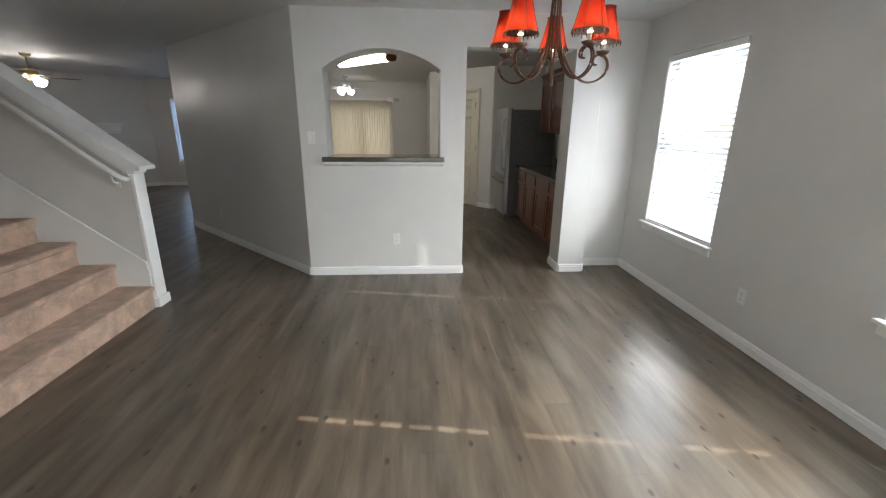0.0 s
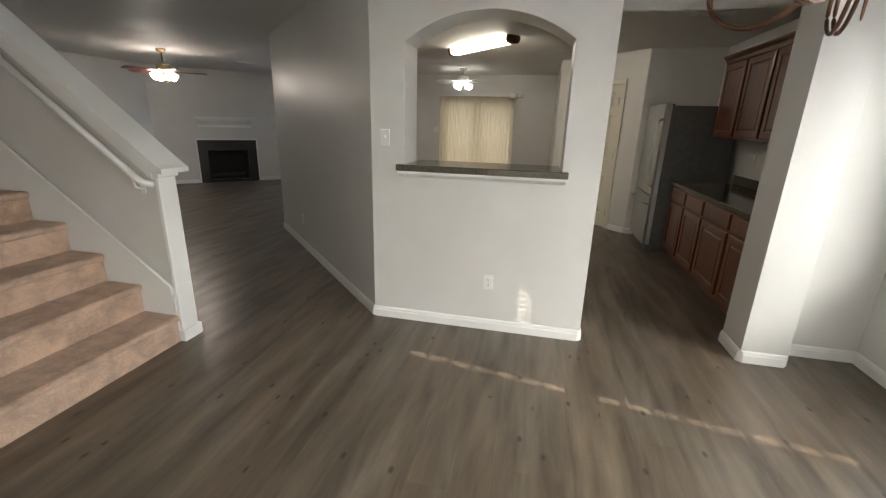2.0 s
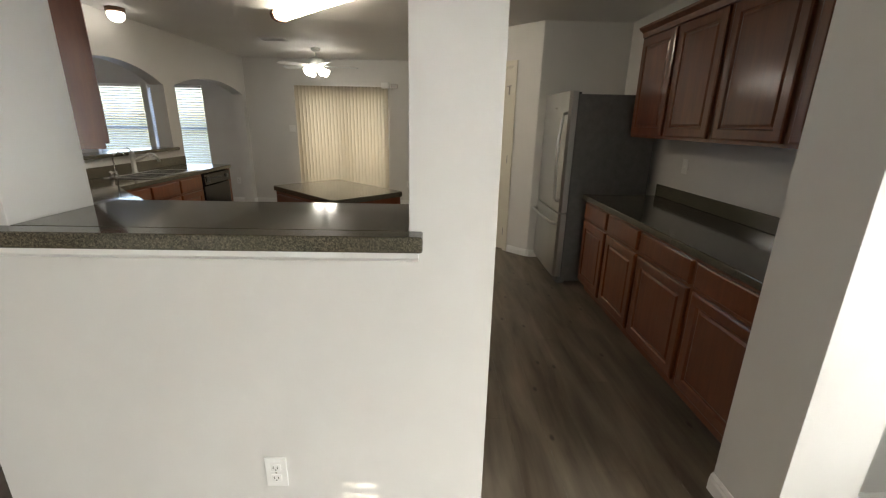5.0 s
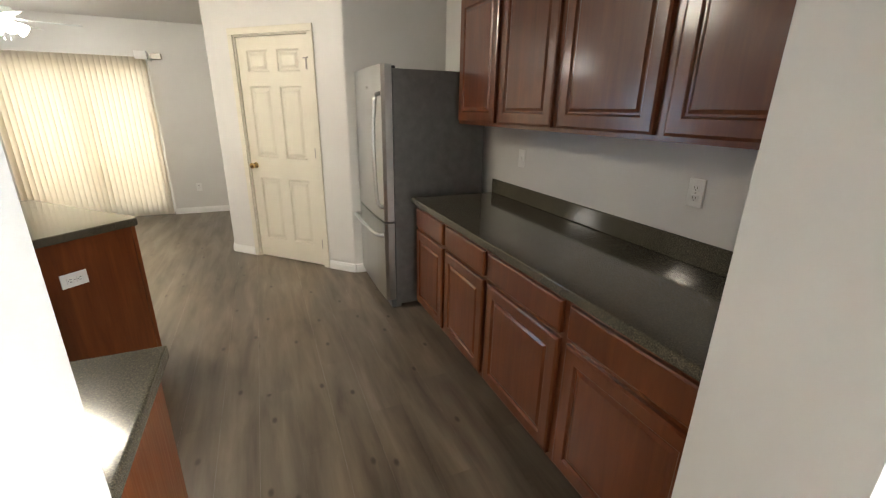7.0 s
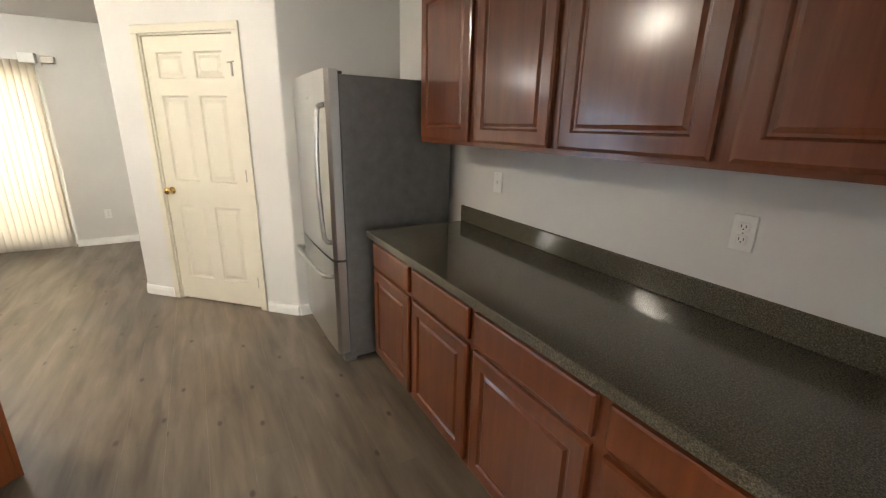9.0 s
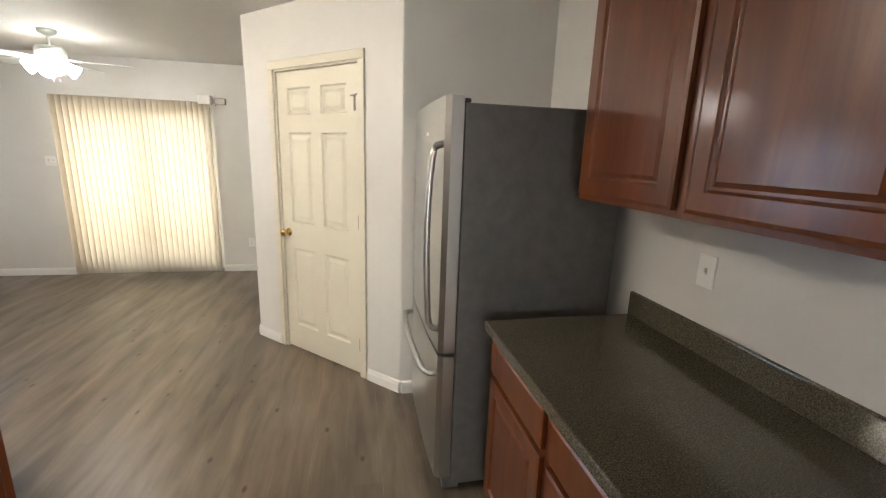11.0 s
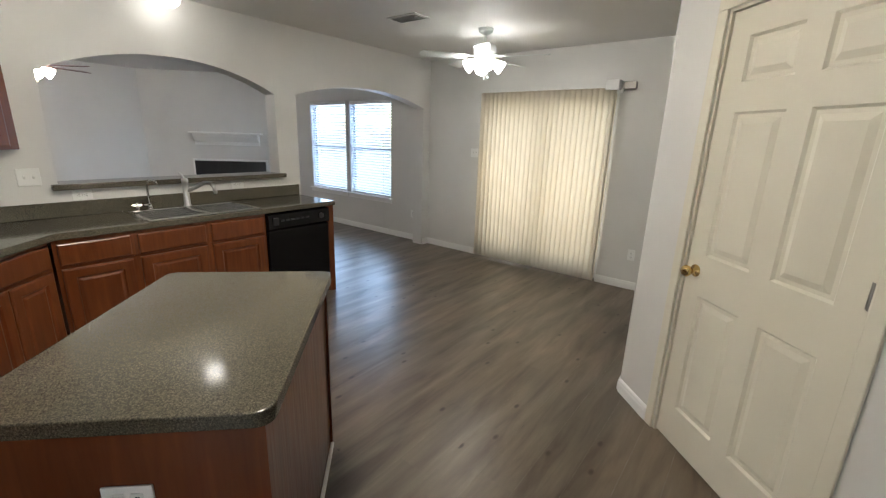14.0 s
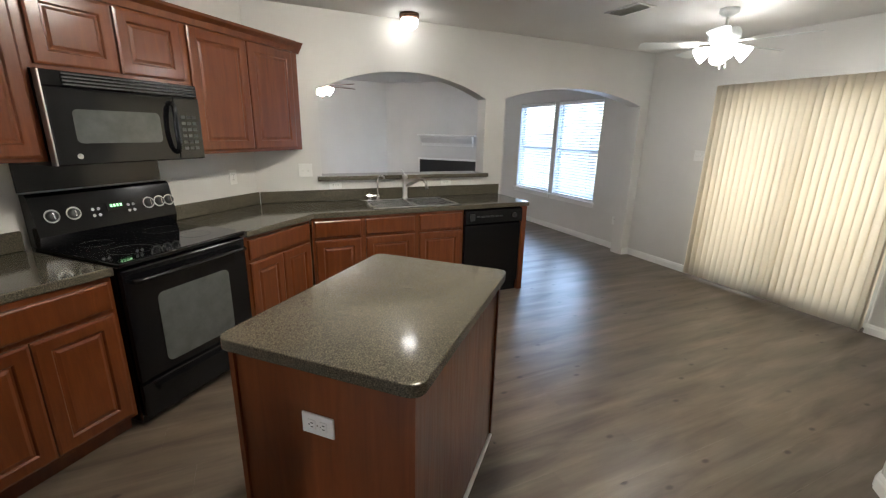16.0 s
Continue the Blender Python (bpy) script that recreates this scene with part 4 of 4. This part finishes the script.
# ---------------------------------------------------------------- island
IM = pose(0.055, 6.735, 0, 0, 0, 135)
isl = thing("kitchen_island", IM, "cherry kitchen island with plain panelled sides", "island")
part("body", box(0.035, 1.005, 0.035, 0.675, 0.0, 0.884), CHERRY, isl)
for x in (0.03, 1.0):
    for y in (0.03, 0.67):
        part("corner_trim", box(x - 0.005, x + 0.015, y - 0.005, y + 0.015, 0.0, 0.8835), CHERRY, isl)
for i in range(2):
    bmd = raised(0.06 + i * 0.46, 0.50 + i * 0.46, 0.12, 0.85, 0.0, 0.019)
    o = part("door", bmd, CHERRY, isl)
    o.matrix_basis = pose(1.04, 0.675, 0, 0, 0, 180) @ pose(0, -0.0195, 0)
part("quarter_round", box(0.036, 1.0, 0.018, 0.0345, 0.0, 0.02, 0.004), TRIM, isl)


it = slab("island_top", rounded(0.0, 1.04, 0.0, 0.71, 0.045), 0.8845, 0.927, "speckled grey-green laminate island top with rounded corners", 0.005)
it.matrix_world = IM
outlet(IM @ pose(0.035, 0.355, 0.685, 0, 0, -90) @ pose(0, 0, 0, 0, 90, 0), "white outlet mounted sideways on the island end")


# ---------------------------------------------------------------- pantry door
PM = pose(0.33, 8.92, 0, 0, 0, -45)
case = thing("door_casing", PM, "cream moulded casing round the pantry door", "door frame", kind="structure")
for x0, x1, z0, z1 in ((0.305, 0.362, 0.0, 2.123), (1.198, 1.255, 0.0, 2.123), (0.305, 1.255, 2.1235, 2.181)):
    b = box(x0, x1, -0.016, -0.001, z0, z1, 0.005, 2)
    part("casing", b, CREAM, case)
for x0, x1, z0, z1 in ((0.361, 0.375, 0.0, 2.11), (1.185, 1.199, 0.0, 2.11), (0.361, 1.199, 2.1105, 2.124)):
    part("jamb", box(x0, x1, 0.0, 0.118, z0, z1), CREAM, case)
door = thing("pantry_door", PM @ pose(0.378, 0.012, 0.012), "cream six-panel pantry door, closed", "door", kind="structure")
w, hgt = 0.804, 2.093
b = bmesh.new()
xs = [0, 0.105, 0.352, 0.452, 0.699, w]
zs = [0, 0.20, 0.83, 1.03, 1.68, 1.80, 1.985, hgt]
grid = [[b.verts.new((x, 0, z)) for z in zs] for x in xs]
panels = []
for i in range(5):
    for j in range(7):
        f_ = b.faces.new((grid[i][j], grid[i + 1][j], grid[i + 1][j + 1], grid[i][j + 1]))
        if i in (1, 3) and j in (1, 3, 5):
            panels.append(f_)
for f_ in b.faces:
    f_.normal_update()
for th, dp in ((0.010, -0.011), (0.016, 0.0), (0.024, 0.010)):
    bmesh.ops.inset_individual(b, faces=panels, thickness=th, depth=dp, use_even_offset=True)
box(0, w, 0.012, 0.035, 0, hgt, bm=b)
box(0, 0.002, 0.0, 0.013, 0, hgt, bm=b)
box(w - 0.002, w, 0.0, 0.013, 0, hgt, bm=b)
me_leaf = part("leaf", b, CREAM, door)
kb = turned([(0.03, 0), (0.03, 0.005), (0.012, 0.008), (0.011, 0.03), (0.024, 0.038), (0.029, 0.052), (0.022, 0.066), (0.004, 0.07)], 18)
smooth(part("knob", kb, BRASS, door)).matrix_basis = pose(0.062, 0, 0.945, 90, 0, 0)
for z in (0.22, 1.10):
    hg = tube([(w + 0.002, -0.006, z - 0.045), (w + 0.002, -0.006, z + 0.045)], 0.007, 8)
    box(w - 0.014, w, -0.002, 0.001, z - 0.045, z + 0.045, bm=hg)
    part("hinge", hg, HINGE, door)
hk = box(w - 0.035, w - 0.022, -0.012, -0.001, 1.815, 1.91, 0.002)
tube([(w - 0.055, -0.012, 1.905), (w + 0.005, -0.02, 1.91)], 0.005, 8, bm=hk)
part("latch_hook", hk, HINGE, door)


# ---------------------------------------------------------------- fireplace
FM = pose(-8.2, 9.15, 0, 0, 0, 45)
fp = thing("fireplace", FM, "black slate fireplace with white trim and firebox", "fireplace", kind="structure")
for x0, x1, z0, z1 in ((0.80, 0.99, 0.0, 0.98), (1.87, 2.06, 0.0, 0.98), (0.99, 1.87, 0.742, 0.98), (0.99, 1.87, 0.0, 0.058)):
    part("surround_panel", box(x0, x1, -0.018, -0.001, z0, z1), SLATE, fp)
for x0, x1, z0, z1 in ((0.765, 0.80, 0.0, 1.015), (2.06, 2.095, 0.0, 1.015), (0.80, 2.06, 0.981, 1.015)):
    part("white_trim", box(x0, x1, -0.025, -0.001, z0, z1, 0.004), TRIM, fp)
fbx = box(0.992, 1.868, 0.28, 0.30, 0.06, 0.74)
box(0.992, 1.01, 0.0, 0.28, 0.06, 0.74, bm=fbx)
box(1.85, 1.868, 0.0, 0.28, 0.06, 0.74, bm=fbx)
box(1.01, 1.85, 0.0, 0.28, 0.06, 0.075, bm=fbx)
part("firebox", fbx, SOOT, fp)
for x in (1.20, 1.42, 1.64):
    part("log", tube([(x - 0.16, 0.12, 0.14), (x + 0.14, 0.17, 0.17)], 0.04, 9), BARK, fp)
mt = thing("mantel_shelf", FM, "white crown-moulded mantel shelf on the wall", "mantel")
part("shelf", box(0.80, 2.04, -0.17, -0.001, 1.47, 1.50, 0.004), TRIM, mt)
part("crown", prism([(-0.001, 1.27), (-0.05, 1.27), (-0.055, 1.33), (-0.08, 1.36), (-0.13, 1.42), (-0.15, 1.469), (-0.001, 1.469)], "x", 0.86, 1.98), TRIM, mt)


# ---------------------------------------------------------------- ceiling fans and lamps
def ceiling_fan(m, label, metal, blade_mat, glass, lights, drop, radius, turn=0.0, pale=False):
    """Five-blade ceiling fan hung from the ceiling, with a light kit."""
    f_ = thing("ceiling_fan", m, label, "ceiling fan", "ceiling fans")
    smooth(part("canopy", turned([(0.07, 0.0), (0.068, -0.03), (0.03, -0.055), (0.014, -0.06)], 24), metal, f_))
    part("downrod", turned([(0.012, -0.05), (0.012, -drop)], 12), metal, f_)
    smooth(part("motor", turned([(0.03, -drop + 0.01), (0.095, -drop), (0.112, -drop - 0.03), (0.112, -drop - 0.085), (0.085, -drop - 0.11), (0.05, -drop - 0.115)], 28), metal, f_))
    zb = -drop - 0.10
    for i in range(5):
        a = turn + 72 * i
        br = part("blade_iron", box(0.08, 0.21, -0.018, 0.018, zb - 0.004, zb + 0.004, 0.003), metal, f_)
        br.matrix_basis = pose(0, 0, 0, 0, 0, a)
        out = [(0.17, -0.052), (0.24, -0.06), (radius - 0.04, -0.072), (radius - 0.008, -0.05), (radius, 0), (radius - 0.008, 0.05), (radius - 0.04, 0.072), (0.24, 0.06), (0.17, 0.052)]
        bl = part("blade", prism(out, "z", -0.003, 0.003), blade_mat, f_)
        bl.matrix_basis = pose(0, 0, zb - 0.008, 0, 0, a) @ pose(0, 0, 0, 11, 0, 0)
    smooth(part("light_hub", turned([(0.05, zb - 0.01), (0.055, zb - 0.03), (0.045, zb - 0.065), (0.012, zb - 0.08)], 20), metal, f_))
    for i in range(lights):
        a = turn + 30 + 360 * i / lights
        arm = tube([(0.04, 0, zb - 0.045), (0.08, 0, zb - 0.05), (0.095, 0, zb - 0.06)], 0.012, 8)
        part("lamp_arm", arm, metal, f_).matrix_basis = pose(0, 0, 0, 0, 0, a)
        sh = turned([(0.022, 0.0), (0.034, -0.02), (0.05, -0.055), (0.062, -0.10), (0.058, -0.104), (0.02, -0.075)], 18)
        s = smooth(part("glass_shade", sh, glass, f_))
        s.matrix_basis = pose(0, 0, 0, 0, 0, a) @ pose(0.085, 0, zb - 0.045, 0, -58, 0)
    for dx in (-0.02, 0.025):
        ch = tube([(dx, 0.03, zb - 0.07), (dx, 0.03, zb - 0.17)], 0.0015, 5)
        turned([(0.002, 0.006), (0.007, -0.004), (0.007, -0.016), (0.002, -0.022)], 10, ch, (dx, 0.03, zb - 0.175))
        part("pull_chain", ch, metal, f_)
    return f_


ceiling_fan(pose(-1.48, 9.90, H), "white ceiling fan with lit glass shades over breakfast area", FANWHITE, FANWHITE, FANGLASS2, 4, 0.14, 0.62, 12)
ceiling_fan(pose(-5.98, 7.44, H), "brass ceiling fan with dark blades and lit shades", OLDBRASS, DARKBLADE, FANGLASS, 4, 0.23, 0.62, 40)

fl = thing("flush_lamp", pose(-2.85, 7.75, H), "small flush ceiling lamp with lit frosted bowl", "ceiling light")
smooth(part("base", turned([(0.085, 0), (0.085, -0.03), (0.07, -0.04)], 24), BRONZE, fl))
smooth(part("bowl", turned([(0.07, -0.04), (0.078, -0.06), (0.066, -0.10), (0.035, -0.125), (0.004, -0.13)], 24), FLUSH, fl))

tl = thing("fluorescent_fixture", pose(-0.78, 7.28, H, 0, 0, 135), "long wraparound fluorescent ceiling fixture, lit", "ceiling light")
prof = [(-0.11, 0.0), (-0.125, -0.03), (-0.10, -0.07), (-0.05, -0.085), (0.05, -0.085), (0.10, -0.07), (0.125, -0.03), (0.11, 0.0)]
prof = [(y * 0.68, z) for y, z in prof]
part("diffuser", prism(prof, "x", -0.60, 0.60), TUBE, tl)
big = [(y * 1.12, z * 1.1 - 0.001) for y, z in prof]
for x in (-0.66, 0.601):
    part("end_cap", prism(big, "x", x, x + 0.06), BRONZE, tl, "dark moulded end cap")


def vent(m, label):
    v = thing("ceiling_vent", m, label, "vent", "ceiling vents")
    fr = box(-0.17, 0.17, -0.10, -0.075, -0.008, 0, 0.002)
    box(-0.17, 0.17, 0.075, 0.10, -0.008, 0, 0.002, bm=fr)
    box(-0.17, -0.145, -0.075, 0.075, -0.008, 0, bm=fr)
    box(0.145, 0.17, -0.075, 0.075, -0.008, 0, bm=fr)
    part("frame", fr, TRIM, v)
    # flat dark sheet in place of the shaded duct above the slats
    part("backing", box(-0.145, 0.145, -0.075, 0.075, -0.002, -0.0005), SLOT_SHADE, v)
    for i in range(8):
        part("slat", box(-0.145, 0.145, -0.006, 0.006, -0.001, 0.001), TRIM, v).matrix_basis = pose(0, -0.065 + i * 0.0185, -0.008, 40, 0, 0)
    return v


vt = vent(pose(-1.86, 9.25, H), "white louvred ceiling air vent")
copy_thing(vt, pose(-5.6, 8.95, H, 0, 0, 90))
copy_thing(vt, pose(1.53, 5.98, H))

# chandelier
LOW = -0.052
cd = thing("chandelier", pose(0.815, 2.61, 0), "bronzed scroll-arm chandelier with five red fabric shades", "chandelier")
smooth(part("ceiling_canopy", turned([(0.06, H), (0.06, H - 0.015), (0.03, H - 0.035), (0.008, H - 0.045)], 20), BRONZE, cd))
part("stem", turned([(0.006, H - 0.04), (0.006, 2.32), (0.018, 2.30), (0.022, 2.28), (0.012, 2.26)], 12), BRONZE, cd)
part("finial", turned([(0.004, 1.90), (0.006, 1.88), (0.003, 1.775), (0.001, 1.768)], 10), BRONZE, cd)
for i in range(5):
    mm = pose(0, 0, LOW, 0, 0, 73 + 72 * i)
    b = bmesh.new()
    for o in (-0.008, 0.008):
        tube(curved([(0.020, o, 2.30), (0.026, o, 2.18), (0.040, o, 2.04), (0.091, o, 1.93), (0.146, o, 1.865), (0.207, o, 1.835), (0.268, o, 1.84), (0.320, o, 1.875), (0.339, o, 1.925), (0.320, o, 1.972), (0.275, o, 1.985), (0.244, o, 1.962), (0.248, o, 1.935), (0.268, o, 1.93)]), 0.0055, 7, b)
    smooth(part("scroll_arm", b, BRONZE, cd)).matrix_basis = mm
    arm = mm @ pose(0.30, 0, 0)
    smooth(part("drip_pan", turned([(0.008, 1.975), (0.03, 1.99), (0.042, 2.004), (0.038, 2.004), (0.01, 1.996)], 16), BRONZE, cd)).matrix_basis = arm
    part("candle_sleeve", turned([(0.011, 2.0), (0.011, 2.045)], 12), CANDLE, cd).matrix_basis = arm
    smooth(part("bulb", turned([(0.009, 2.045), (0.019, 2.06), (0.021, 2.08), (0.012, 2.11), (0.002, 2.12)], 12), BULB, cd)).matrix_basis = arm
    sh = bmesh.new()
    n = 24
    rings = []
    for r, z in ((0.092, 2.052), (0.078, 2.095), (0.064, 2.15), (0.051, 2.205), (0.046, 2.235)):
        rings.append([sh.verts.new((r * math.cos(2 * math.pi * k / n), r * math.sin(2 * math.pi * k / n), z)) for k in range(n)])
    for p, q2 in zip(rings, rings[1:]):
        for k in range(n):
            sh.faces.new((p[k], p[(k + 1) % n], q2[(k + 1) % n], q2[k]))
    bmesh.ops.solidify(sh, geom=list(sh.faces), thickness=0.0012)
    s = smooth(part("shade", sh, SHADEMAT, cd, "flared red silk shade"))
    s.matrix_basis = arm
    tr = bmesh.new()
    for k in range(0, n):
        a = 2 * math.pi * k / n
        tube([(0.093 * math.cos(a), 0.093 * math.sin(a), 2.056), (0.093 * math.cos(a), 0.093 * math.sin(a), 2.042 - 0.004 * (k % 3))], 0.003, 5, tr)
    part("fringe", tr, BRONZE, s, "dark beaded fringe")
    for k in range(6):
        a = 2 * math.pi * k / 6
        part("rib", tube([(r * math.cos(a), r * math.sin(a), z) for r, z in ((0.0935, 2.052), (0.0795, 2.095), (0.0655, 2.15), (0.0525, 2.205), (0.0475, 2.235))], 0.0016, 5), BRONZE, s)
    for r, z in ((0.093, 2.053), (0.047, 2.235)):
        part("band", turned([(r, z), (r + 0.002, z), (r + 0.002, z + 0.004), (r, z + 0.004)], 24), BRONZE, s)


# ---------------------------------------------------------------- plank floor
floor = part("floor", box(-8.5, 2.6, -1.9, 11.3, -0.15, -0.006), FLOOR)
tagged(floor, "grey-brown wood-look vinyl plank floor", "floor", kind="structure")
PW, PL = 0.178, 1.22
proto = part("plank", box(0.0003, PW - 0.0003, 0.0002, PL - 0.0002, -0.0055, 0.0), FLOOR, floor)
near = 0
verts, faces = [], []
cols = int(10.8 / PW)
for c in range(cols):
    x = -8.35 + c * PW
    off = -1.75 - (c * 0.43 % 1.0) * PL
    for r in range(12):
        y = off + r * PL
        y0, y1 = max(y, -1.7), min(y + PL, 11.12)
        if y1 - y0 < 0.05:
            continue
        whole = y1 - y0 > PL - 1e-3
        if whole and -2.2 < x < 2.1 and 0.2 < y < 7.9 and near < 299:
            if near == 0:
                proto.matrix_basis = pose(x, y, 0)
            else:
                again("plank", proto, floor, pose(x, y, 0))
            near += 1
            continue
        k = len(verts)
        a, b_, e, g = x + 0.0003, x + PW - 0.0003, y0 + 0.0002, y1 - 0.0002
        verts += [(a, e, -0.0055), (b_, e, -0.0055), (b_, g, -0.0055), (a, g, -0.0055), (a, e, 0), (b_, e, 0), (b_, g, 0), (a, g, 0)]
        faces += [tuple(k + i for i in q4) for q4 in ((4, 5, 6, 7), (0, 1, 5, 4), (1, 2, 6, 5), (2, 3, 7, 6), (3, 0, 4, 7))]
me = bpy.data.meshes.new("planks")
me.from_pydata(verts, [], faces)
me.materials.append(FLOOR)
far = new("planks", me)
far.parent = floor
tagged(far, "grey-brown vinyl planks of the farther floor", kind="stuff")
